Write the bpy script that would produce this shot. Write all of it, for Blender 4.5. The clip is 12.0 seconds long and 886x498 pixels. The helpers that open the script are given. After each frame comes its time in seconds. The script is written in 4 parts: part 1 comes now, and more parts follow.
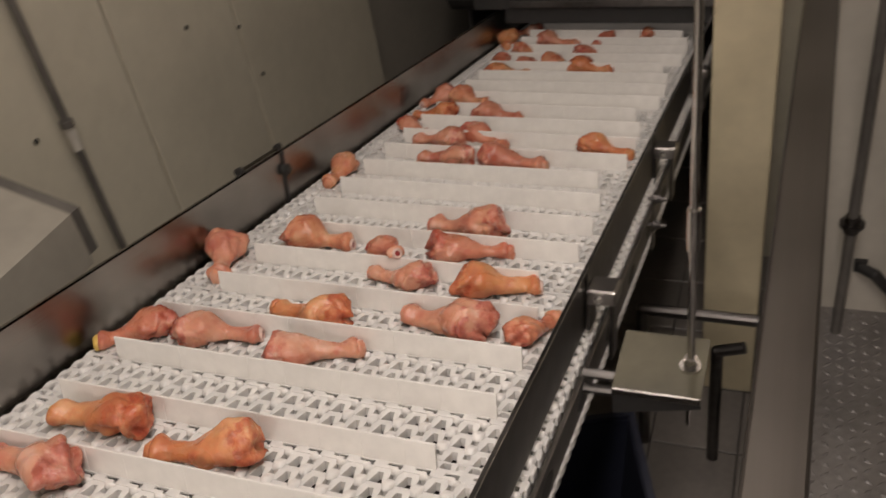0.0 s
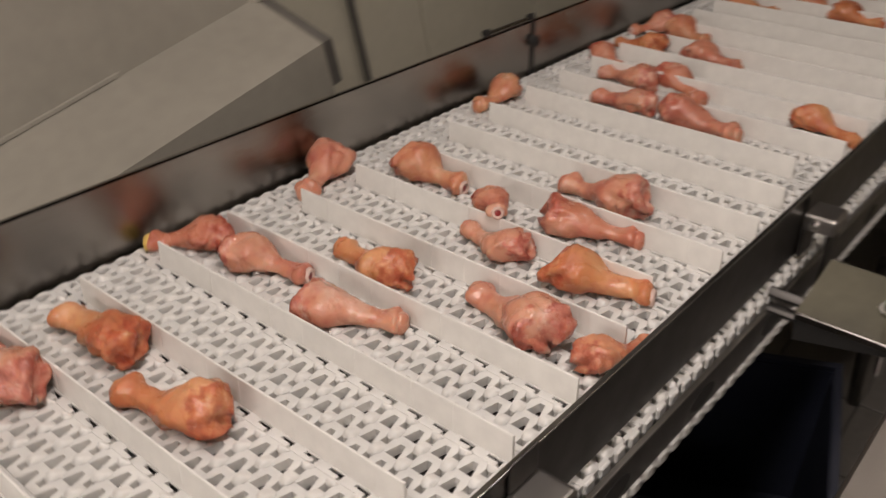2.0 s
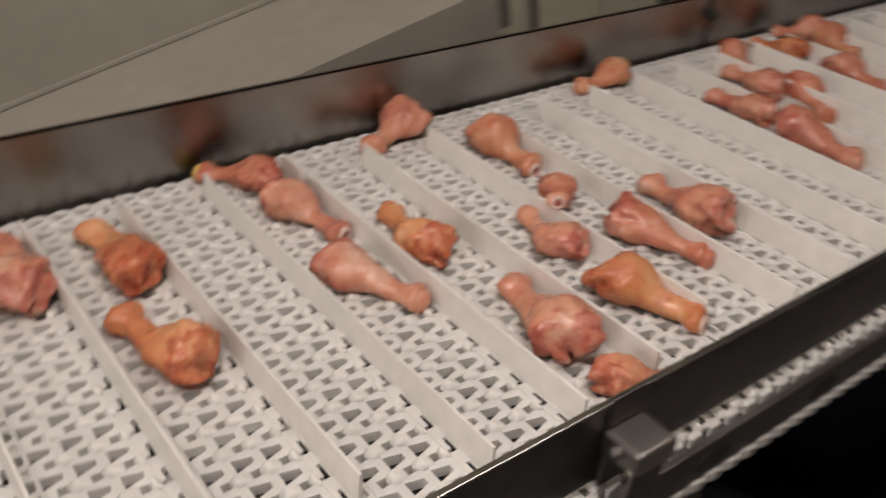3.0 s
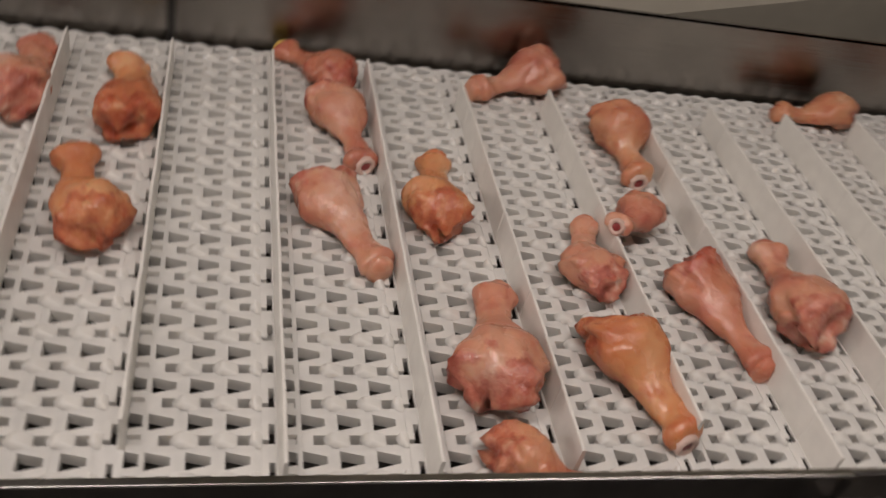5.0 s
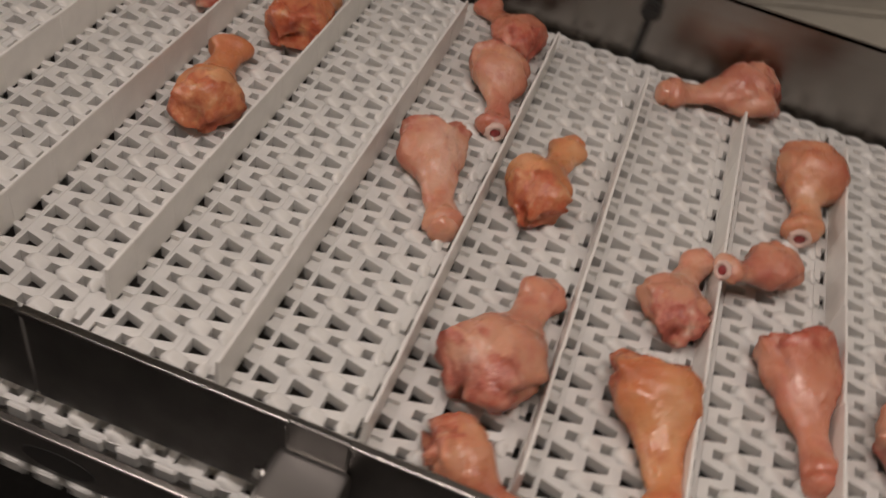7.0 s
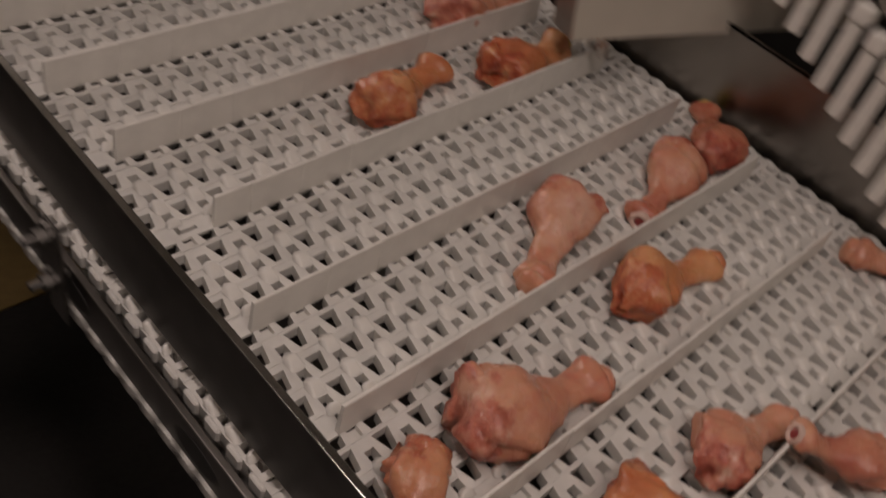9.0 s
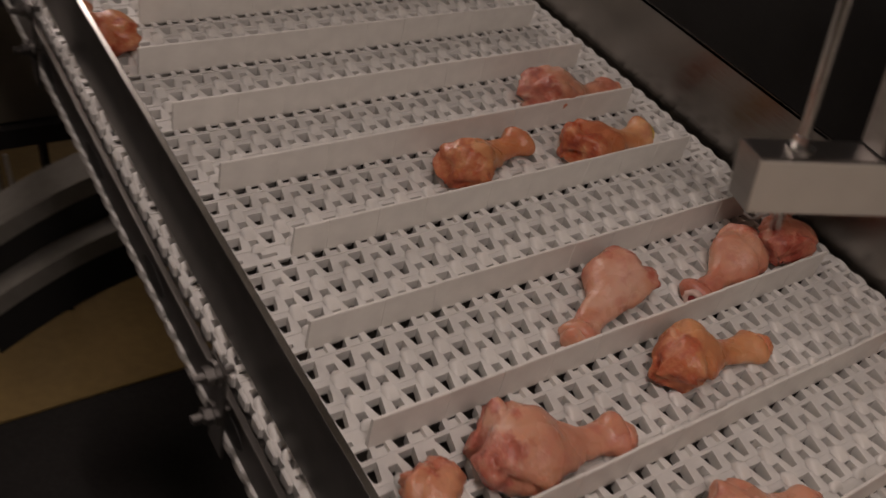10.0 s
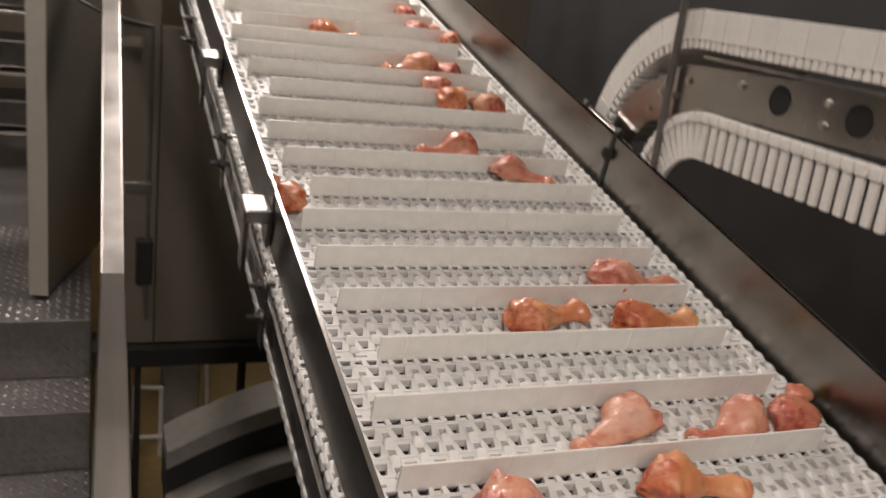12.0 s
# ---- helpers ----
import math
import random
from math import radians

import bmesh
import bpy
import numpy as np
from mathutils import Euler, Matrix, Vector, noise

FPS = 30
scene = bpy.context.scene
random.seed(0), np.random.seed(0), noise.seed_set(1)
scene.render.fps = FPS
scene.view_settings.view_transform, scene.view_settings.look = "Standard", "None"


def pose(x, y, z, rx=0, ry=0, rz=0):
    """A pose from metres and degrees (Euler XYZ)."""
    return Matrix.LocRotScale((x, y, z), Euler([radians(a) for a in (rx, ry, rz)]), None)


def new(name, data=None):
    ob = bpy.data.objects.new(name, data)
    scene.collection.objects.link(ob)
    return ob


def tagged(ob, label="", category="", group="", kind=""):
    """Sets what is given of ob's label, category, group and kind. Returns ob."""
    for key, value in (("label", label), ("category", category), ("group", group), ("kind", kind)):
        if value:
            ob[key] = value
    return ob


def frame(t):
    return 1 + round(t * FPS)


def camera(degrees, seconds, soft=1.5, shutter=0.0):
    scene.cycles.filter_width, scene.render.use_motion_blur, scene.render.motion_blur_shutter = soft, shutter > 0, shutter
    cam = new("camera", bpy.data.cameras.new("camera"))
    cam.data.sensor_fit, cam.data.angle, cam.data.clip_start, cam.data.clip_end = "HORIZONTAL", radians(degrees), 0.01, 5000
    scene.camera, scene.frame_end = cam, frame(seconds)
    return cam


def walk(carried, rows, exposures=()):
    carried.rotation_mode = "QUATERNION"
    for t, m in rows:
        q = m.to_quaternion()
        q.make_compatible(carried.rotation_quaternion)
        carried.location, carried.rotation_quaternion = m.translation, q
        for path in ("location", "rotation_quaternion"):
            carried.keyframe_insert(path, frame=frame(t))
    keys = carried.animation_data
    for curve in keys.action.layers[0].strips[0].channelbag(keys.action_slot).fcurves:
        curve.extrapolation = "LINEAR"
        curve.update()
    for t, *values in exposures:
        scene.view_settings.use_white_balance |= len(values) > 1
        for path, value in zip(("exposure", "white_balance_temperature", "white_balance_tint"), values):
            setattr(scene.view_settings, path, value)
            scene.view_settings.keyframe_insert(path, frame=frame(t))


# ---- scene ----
cam = camera(52.8, 12.0, soft=1.55, shutter=1.2)
TAU = 2 * math.pi
SLOPE = 13.0      # the conveyor climbs this many degrees towards -y
SPEED = 0.1447    # belt speed, metres a second, up the slope
BELT_Z = 1.0      # belt height over the floor at the middle of the conveyor
INC = Matrix.Translation((0, 0, BELT_Z)) @ Matrix.Rotation(radians(-SLOPE), 4, "X")


def on_slope(x, y, z, yaw=0, pitch=0, roll=0):
    """A camera pose given in the conveyor's own axes: y down the slope, z square to the belt."""
    turn = (Matrix.Rotation(radians(yaw), 4, "Z") @ Matrix.Rotation(radians(90 + pitch), 4, "X")
            @ Matrix.Rotation(radians(roll), 4, "Z"))
    return INC @ Matrix.Translation((x, y, z)) @ turn


PATH = [
    (0.0, 0.4592, -0.5790, 0.5928, 22.46, -24.68, -4.46),
    (0.5, 0.4718, -0.5889, 0.5867, 25.88, -25.79, -4.54),
    (1.0, 0.4840, -0.5921, 0.5760, 30.22, -27.17, -4.65),
    (1.5, 0.4938, -0.5805, 0.5635, 34.93, -28.88, -1.20),
    (2.0, 0.5172, -0.5652, 0.5580, 40.57, -30.40, -0.41),
    (2.5, 0.5334, -0.5708, 0.5442, 44.78, -31.33, 2.05),
    (3.0, 0.5399, -0.5929, 0.5304, 50.28, -32.46, 4.48),
    (3.2, 0.5410, -0.6020, 0.5300, 53.10, -33.26, 5.33),
    (4.8, 0.5356, -0.5657, 0.5003, 70.24, -37.36, 13.24),
    (5.0, 0.5230, -0.5724, 0.5006, 71.18, -38.88, 15.10),
    (5.5, 0.5110, -0.5783, 0.4976, 75.73, -41.09, 17.45),
    (6.0, 0.5090, -0.5985, 0.4896, 83.06, -43.29, 17.33),
    (6.5, 0.5034, -0.6321, 0.4884, 89.24, -45.74, 17.28),
    (7.0, 0.4920, -0.6433, 0.5025, 98.49, -44.55, 14.92),
    (7.2, 0.4844, -0.6416, 0.4978, 100.74, -44.22, 14.34),
    (8.8, 0.4420, -0.7596, 0.5032, 123.27, -43.89, 17.51),
    (9.0, 0.4391, -0.7844, 0.5147, 124.86, -44.28, 17.80),
    (9.5, 0.4366, -0.8213, 0.5328, 131.51, -41.48, 17.11),
    (10.0, 0.4379, -0.8397, 0.5419, 137.87, -40.77, 15.33),
    (10.5, 0.4472, -0.8588, 0.5587, 141.19, -38.71, 15.02),
    (11.0, 0.4633, -0.8762, 0.6090, 148.59, -36.45, 14.03),
    (11.5, 0.4634, -0.8674, 0.6154, 152.65, -31.69, 13.04),
    (12.0, 0.4635, -0.8497, 0.6280, 155.21, -28.91, 12.91),
]
EXPOSURES = [(0.0, 0.12, 6500, 10), (2.5, 0.0, 6400, 10), (5.0, -0.5, 6400, 10), (7.0, -0.55, 6500, 11), (9.0, -1.12, 6900, 17), (9.5, -1.12, 6900, 17),
             (10.5, -0.68, 6550, 15), (11.0, -0.25, 6500, 11), (11.5, 0.08, 6500, 9), (12.0, 0.26, 6350, 9)]
walk(cam, [(t, on_slope(*p)) for t, *p in PATH], EXPOSURES)

# ---- light ----
world = bpy.data.worlds.new("room_air")
world.use_nodes = True
world.node_tree.nodes["Background"].inputs[0].default_value = (0.9, 0.95, 1.0, 1)
world.node_tree.nodes["Background"].inputs[1].default_value = 0.008
scene.world = world


def unseen_lamp(x, y, z, length, power, turn=0.0, warm=(1.0, 0.872, 0.80)):
    lamp = bpy.data.lights.new("unseen_lamp", "AREA")
    lamp.shape, lamp.size, lamp.size_y = "RECTANGLE", 0.16, length
    lamp.energy, lamp.color = power, warm
    ob = new("unseen_lamp", lamp)
    ob.matrix_world = pose(x, y, z, 0, 0, turn)
    return ob


# no fixtures are seen: lamps added to brighten belt, wall, stairs and far floor
LAMPS = [(0.45, -0.35, 2.5, 1.2, 18.5), (0.2, 0.9, 2.6, 1.2, 7.5), (-0.1, -3.7, 3.15, 1.2, 40.0), (1.0, -3.0, 2.9, 1.2, 15.0), (-0.3, -5.6, 2.9, 1.2, 26.0)]
for x, y, z, length, power in LAMPS:
    unseen_lamp(x, y, z, length, power)


# ---- materials ----
def material(name, color, rough=0.5, metal=0.0, grain=0.1, grain_scale=60.0, stain=0.15, stain_scale=4.0, bump=0.05,
             stretch=(1, 1, 1), spread=0.0, sub=0.0, tint=None):
    """A principled surface with colour variation at two scales, roughness variation and a fine relief."""
    m = bpy.data.materials.new(name)
    m.use_nodes = True
    nt = m.node_tree
    b = nt.nodes["Principled BSDF"]
    tc = nt.nodes.new("ShaderNodeTexCoord")
    mp = nt.nodes.new("ShaderNodeMapping")
    mp.inputs["Scale"].default_value = stretch
    nt.links.new(tc.outputs["Object"], mp.inputs[0])
    fine = nt.nodes.new("ShaderNodeTexNoise")
    fine.inputs["Scale"].default_value, fine.inputs["Detail"].default_value = grain_scale, 5
    big = nt.nodes.new("ShaderNodeTexNoise")
    big.inputs["Scale"].default_value, big.inputs["Detail"].default_value = stain_scale, 4
    nt.links.new(mp.outputs[0], fine.inputs["Vector"])
    nt.links.new(tc.outputs["Object"], big.inputs["Vector"])

    def scaled(src, amount):
        r = nt.nodes.new("ShaderNodeMapRange")
        r.inputs[1].default_value, r.inputs[2].default_value = 0.3, 0.7
        r.inputs[3].default_value, r.inputs[4].default_value = 1 - amount, 1 + amount * 0.5
        nt.links.new(src, r.inputs[0])
        return r.outputs[0]

    f, g = scaled(fine.outputs[0], grain), scaled(big.outputs[0], stain)
    mul = nt.nodes.new("ShaderNodeMath")
    mul.operation = "MULTIPLY"
    nt.links.new(f, mul.inputs[0]), nt.links.new(g, mul.inputs[1])
    last = mul.outputs[0]
    if spread:
        info = nt.nodes.new("ShaderNodeObjectInfo")
        r = nt.nodes.new("ShaderNodeMapRange")
        r.inputs[3].default_value, r.inputs[4].default_value = 1 - spread, 1 + spread
        nt.links.new(info.outputs["Random"], r.inputs[0])
        m2 = nt.nodes.new("ShaderNodeMath")
        m2.operation = "MULTIPLY"
        nt.links.new(last, m2.inputs[0]), nt.links.new(r.outputs[0], m2.inputs[1])
        last = m2.outputs[0]
    mix = nt.nodes.new("ShaderNodeMix")
    mix.data_type, mix.blend_type = "RGBA", "MULTIPLY"
    mix.inputs[0].default_value = 1.0
    if tint:
        blend = nt.nodes.new("ShaderNodeMix")
        blend.data_type = "RGBA"
        blend.inputs[6].default_value, blend.inputs[7].default_value = (*color, 1), (*tint, 1)
        patch = nt.nodes.new("ShaderNodeMapRange")
        patch.inputs[1].default_value, patch.inputs[2].default_value = 0.42, 0.68
        nt.links.new(big.outputs[0], patch.inputs[0])
        nt.links.new(patch.outputs[0], blend.inputs[0])
        nt.links.new(blend.outputs[2], mix.inputs[6])
    else:
        mix.inputs[6].default_value = (*color, 1)
    nt.links.new(last, mix.inputs[7])
    nt.links.new(mix.outputs[2], b.inputs["Base Color"])
    rr = nt.nodes.new("ShaderNodeMapRange")
    rr.inputs[3].default_value, rr.inputs[4].default_value = max(rough - 0.1, 0.03), min(rough + 0.12, 1)
    nt.links.new(big.outputs[0], rr.inputs[0])
    nt.links.new(rr.outputs[0], b.inputs["Roughness"])
    b.inputs["Metallic"].default_value = metal
    if sub:
        b.inputs["Subsurface Weight"].default_value = sub
        b.inputs["Subsurface Radius"].default_value = (0.012, 0.005, 0.003)
        b.inputs["Subsurface Scale"].default_value = 0.6
    if bump:
        bp = nt.nodes.new("ShaderNodeBump")
        bp.inputs["Strength"].default_value, bp.inputs["Distance"].default_value = bump, 0.002
        nt.links.new(fine.outputs[0], bp.inputs["Height"])
        nt.links.new(bp.outputs[0], b.inputs["Normal"])
    return m


M_BELT = material("white_belt_plastic", (0.77, 0.755, 0.72), 0.42, 0, 0.05, 90, 0.07, 5, 0.04, spread=0.02, sub=0.0)
belt_shader = M_BELT.node_tree.nodes["Principled BSDF"]
belt_shader.inputs["Subsurface Weight"].default_value = 0.4
belt_shader.inputs["Subsurface Radius"].default_value = (1.0, 0.95, 0.9)
belt_shader.inputs["Subsurface Scale"].default_value = 0.006
M_FLIGHT = material("white_flight_plastic", (0.83, 0.81, 0.765), 0.36, 0, 0.05, 60, 0.1, 6, 0.04, spread=0.03)
M_STEEL = material("brushed_steel", (0.37, 0.35, 0.33), 0.33, 1.0, 0.10, 24, 0.3, 7.0, 0.05, stretch=(1, 0.22, 3))
M_STEEL_DARK = material("darkened_steel", (0.145, 0.137, 0.13), 0.36, 1.0, 0.2, 40, 0.35, 4, 0.06)
M_BRIGHT = material("bright_steel", (0.62, 0.60, 0.57), 0.22, 1.0, 0.12, 60, 0.2, 8, 0.04)
M_GUARD = material("polished_guard_steel", (0.32, 0.302, 0.28), 0.21, 1.0, 0.04, 60, 0.3, 6.0, 0.2, stretch=(1, 0.03, 12))
M_MIRROR = material("mirror_finish_steel", (0.40, 0.38, 0.35), 0.24, 1.0, 0.06, 30, 0.2, 5.0, 0.02)
M_PANEL = material("cream_wall_panel", (0.55, 0.52, 0.45), 0.45, 0, 0.05, 30, 0.14, 1.6, 0.03)
M_WALL = material("grey_wall_panel", (0.56, 0.525, 0.415), 0.5, 0, 0.05, 30, 0.16, 1.6, 0.03)
M_HOUSING = material("grey_housing_sheet", (0.34, 0.318, 0.268), 0.4, 0, 0.06, 40, 0.14, 2.5, 0.03)
M_OLIVE = material("dark_olive_panel", (0.20, 0.175, 0.135), 0.5, 0, 0.06, 30, 0.16, 1.8, 0.03)
# near-black colour that stands for unlit depth behind things
M_DARK = material("darkened_backing", (0.035, 0.032, 0.03), 0.6, 0, 0.1, 20, 0.2, 1, 0.05)
# black of small fittings, and of sheets and ovals that stand for shade
M_BLACK = material("black_parts_and_shade", (0.025, 0.024, 0.023), 0.55, 0, 0.1, 60, 0.2, 6, 0.05)
M_PIPE = material("grey_painted_pipe", (0.16, 0.15, 0.135), 0.4, 0.3, 0.15, 50, 0.2, 8, 0.05)
M_TREAD = material("tread_plate", (0.32, 0.305, 0.295), 0.40, 0.7, 0.15, 60, 0.25, 4, 0.06)
M_TILE = material("grey_floor_tile", (0.17, 0.156, 0.14), 0.35, 0, 0.12, 50, 0.25, 2, 0.05, spread=0.06)
M_GROUT = material("dark_grout", (0.035, 0.032, 0.03), 0.8, 0, 0.2, 80, 0.25, 3, 0.1)
M_COLUMN = material("yellowed_cream_paint", (0.60, 0.53, 0.36), 0.45, 0, 0.06, 30, 0.22, 3.5, 0.03)
M_DOOR = material("grey_olive_door_skin", (0.085, 0.079, 0.064), 0.45, 0, 0.06, 30, 0.2, 2.0, 0.03)
# olive base colour stands for the cream wall mirrored in a steel plate
M_WALL_REFLECTION = material("steel_with_painted_reflection", (0.115, 0.105, 0.072), 0.45, 0.3, 0.1, 60, 0.3, 9, 0.05)
M_CHUTE = material("dull_grey_sheet", (0.33, 0.315, 0.28), 0.45, 0.1, 0.1, 40, 0.2, 4, 0.04)
# darker copy of the handrail steel, for the length with dim reflections
M_RAIL_SHADED = material("shaded_rail_steel", (0.085, 0.076, 0.066), 0.34, 0.9, 0.08, 40, 0.2, 5, 0.04, stretch=(3, 0.1, 3))
M_HOLE_SHADE = material("painted_hole_shade", (0.004, 0.004, 0.004), 0.9, 0, 0.1, 20, 0.1, 4, 0.0)
M_NAVY = material("dark_navy_plastic", (0.022, 0.026, 0.045), 0.5, 0, 0.1, 60, 0.2, 6, 0.05)
M_YELLOW = material("yellow_floor_coating", (0.43, 0.30, 0.12), 0.3, 0, 0.1, 30, 0.25, 2, 0.04)


# ---- mesh helpers ----
def finish(bm, name, mat, smooth=False):
    me = bpy.data.meshes.new(name)
    bmesh.ops.recalc_face_normals(bm, faces=bm.faces[:])
    bm.to_mesh(me)
    bm.free()
    if smooth:
        for p in me.polygons:
            p.use_smooth = True
    for m in mat if isinstance(mat, (list, tuple)) else (mat,):
        me.materials.append(m)
    return me


def part(name, bm, mat, parent=None, label="", smooth=False, m=None):
    ob = new(name, finish(bm, name, mat, smooth))
    if parent:
        ob.parent = parent
    if m is not None:
        ob.matrix_basis = m
    if label:
        tagged(ob, label)
    return ob


def share(name, mesh, parent, m):
    ob = new(name, mesh)
    ob.parent = parent
    ob.matrix_basis = m
    return ob


def box(bm, x0, x1, y0, y1, z0, z1, bevel=0.0, segments=2):
    got = bmesh.ops.create_cube(bm, size=1.0)
    vs = got["verts"]
    for v in vs:
        v.co = Vector(((x0 + x1) / 2 + v.co.x * (x1 - x0), (y0 + y1) / 2 + v.co.y * (y1 - y0), (z0 + z1) / 2 + v.co.z * (z1 - z0)))
    if bevel:
        es = list({e for v in vs for e in v.link_edges})
        bmesh.ops.bevel(bm, geom=es, offset=bevel, segments=segments, affect="EDGES", profile=0.6)
    return bm


def boxed(*a, **k):
    return box(bmesh.new(), *a, **k)


def prism(bm, outline, z0, z1, axis="z"):
    """A solid from a flat outline, pushed along an axis."""
    def at(a, b, c):
        return {"z": (a, b, c), "x": (c, a, b), "y": (a, c, b)}[axis]
    lo = [bm.verts.new(at(a, b, z0)) for a, b in outline]
    hi = [bm.verts.new(at(a, b, z1)) for a, b in outline]
    n = len(outline)
    bm.faces.new(lo[::-1]), bm.faces.new(hi)
    for i in range(n):
        bm.faces.new((lo[i], lo[(i + 1) % n], hi[(i + 1) % n], hi[i]))
    return bm


def rod(bm, a, b, r, n=14):
    a, b = Vector(a), Vector(b)
    turn = (b - a).to_track_quat("Z", "Y").to_matrix().to_4x4()
    bmesh.ops.create_cone(bm, cap_ends=True, segments=n, radius1=r, radius2=r, depth=(b - a).length,
                          matrix=Matrix.Translation((a + b) / 2) @ turn)
    return bm


def tube_path(bm, points, r, n=12):
    """A round pipe through points, with ball joints at its bends."""
    for a, b in zip(points, points[1:]):
        rod(bm, a, b, r, n)
    for p in points[1:-1]:
        bmesh.ops.create_uvsphere(bm, u_segments=n, v_segments=8, radius=r * 1.02, matrix=Matrix.Translation(p))
    return bm


def bolt(bm, at, way, r=0.006, h=0.006):
    at, way = Vector(at), Vector(way).normalized()
    rod(bm, at, at + way * h, r, 6)
    rod(bm, at, at + way * h * 0.35, r * 1.5, 14)
    return bm


def empty(name, m=None):
    ob = new(name)
    ob.empty_display_size = 0.1
    if m is not None:
        ob.matrix_basis = m
    return ob


# ---- the room ----
FLOOR_X, FLOOR_Y = (-3.2, 3.0), (-7.0, 4.2)
floor = part("floor", boxed(*FLOOR_X, *FLOOR_Y, -0.2, -0.006), M_GROUT)
tagged(floor, "wet grey tiled factory floor with dark joints", "floor", kind="structure")
tile_mesh = finish(boxed(-0.0985, 0.0985, -0.0985, 0.0985, -0.02, 0.0, bevel=0.002, segments=1), "tile", M_TILE)
for i in range(-4, 5):
    for j in range(-2, 13):
        share("tile", tile_mesh, floor, pose(0.12 + 0.2 * i, 0.1 + 0.2 * j, 0))
yellow = part("floor_coating", boxed(-1.6, 1.6, -6.8, -2.8, -0.004, 0.002), M_YELLOW)
tagged(yellow, "glossy yellow coated floor under the stairs", "floor", kind="structure")
ceiling = part("ceiling", boxed(*FLOOR_X, *FLOOR_Y, 3.2, 3.3), M_PANEL)
tagged(ceiling, "pale panelled ceiling", "ceiling", kind="structure")
for name, dims, mat, label in (
        # unseen east wall, added and kept dark so the guard reflects less
        ("wall_east", (3.0, 3.15, -7.0, 4.2, 0, 3.2), M_OLIVE, "unseen closing wall, dark to dim the guard's reflections"),
        # west and south walls are added, coloured dark in place of unlit depth
        ("wall_west", (-3.35, -3.2, -7.0, 4.2, 0, 3.2), M_DARK, "added closing wall, dark for the unlit space behind the machines"),
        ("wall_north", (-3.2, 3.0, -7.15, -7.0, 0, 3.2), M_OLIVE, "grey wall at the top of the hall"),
        ("wall_south", (-3.2, 3.0, 4.2, 4.35, 0, 3.2), M_DARK, "added closing wall, dark for the unlit space past the belt's low end")):
    tagged(part(name, boxed(*dims), mat), label, "wall", kind="structure")


# ---- panelled side wall along the conveyor ----
def side_wall():
    wall = empty("wall_side")
    tagged(wall, "grey-white insulated wall panels with dark seams", "wall", kind="structure")
    for y0, y1 in ((-0.25, 0.20), (0.206, 0.835), (0.841, 1.225), (1.231, 1.9)):
        part("panel", boxed(-0.85, -0.75, y0, y1, 0, 3.2, bevel=0.004), M_WALL, wall)
    # small black discs for the dark specks on the wall
    for y, z in ((1.050, 1.030), (1.270, 0.810), (0.570, 1.040), (1.230, 0.950)):
        part("screw", rod(bmesh.new(), (-0.7505, y, z), (-0.747, y, z), 0.005, 8), M_BLACK, wall)
    # the wall goes on here; darker sheet colour paints in its shade
    part("recessed_panel", boxed(-0.9, -0.80, 1.904, 2.85, 0, 3.2), M_HOUSING, wall)
    part("end_panel", boxed(-1.6, -0.85, 1.82, 1.9, 0, 3.2), M_WALL, wall)
    return wall


side_wall()
wall_pipe = part("wall_pipe", rod(bmesh.new(), (-0.735, 0.635, 0.0), (-0.735, 0.635, 3.2), 0.0075), M_PIPE, smooth=False)
tagged(wall_pipe, "thin grey conduit pipe fixed upright on the wall", "pipe")
part("coupling", rod(bmesh.new(), (-0.735, 0.635, 0.985), (-0.735, 0.635, 1.032), 0.0098), M_PANEL, wall_pipe, "pale grey sleeve")
part("collar", rod(bmesh.new(), (-0.735, 0.635, 1.032), (-0.735, 0.635, 1.044), 0.0125), M_PIPE, wall_pipe)


# ---- machine housing beside the belt ----
def housing():
    top = empty("machine_housing")
    tagged(top, "grey sheet-metal machine housing with chamfered corner", "machine housing")
    shell = [(-0.5, 0.965), (-0.5, 1.056), (-0.64, 1.105), (-0.725, 1.62), (-0.749, 1.62), (-0.749, 0.965)]
    part("shell", prism(bmesh.new(), shell, -0.95, 0.362, "y"), M_HOUSING, top)
    rim = [(-0.503, 0.978), (-0.503, 1.054), (-0.64, 1.102), (-0.646, 1.092), (-0.515, 1.046), (-0.515, 0.978)]
    part("gasket", prism(bmesh.new(), rim, 0.3625, 0.384, "y"), M_PIPE, top, "dark grey edge gasket")
    part("fold_seam", prism(bmesh.new(), [(-0.6375, 1.1062), (-0.6415, 1.1068), (-0.6425, 1.113), (-0.6385, 1.111)], -0.949, 0.10, "y"), M_HOUSING, top)
    bm = bmesh.new()
    bmesh.ops.create_icosphere(bm, subdivisions=2, radius=0.013, matrix=Matrix.Translation((-0.64, 0.364, 1.108)))
    for v in bm.verts:
        v.co += Vector((0, 1, 0.6)) * 0.006 * noise.noise(v.co * 60)
    part("sealant_blob", bm, M_PANEL, top, "pale sealant blob on the corner", smooth=True)
    return top


housing()


# ---- the conveyor frame ----
conveyor = empty("inclined_conveyor", INC)
tagged(conveyor, "stainless steel conveyor frame with side guards, climbing", "conveyor")
Y_TOP, Y_LOW = -5.2, 3.3
GUARD_X, RIGHT_X = -0.402, 0.241


def guard_plate(x0, x1, y0, y1, z0, z1, hem):
    bm = boxed(x0, x1, y0, y1, z0, z1)
    box(bm, min(x0, hem), max(x1, hem), y0, y1, z1 - 0.004, z1 - 0.0005)
    return bm


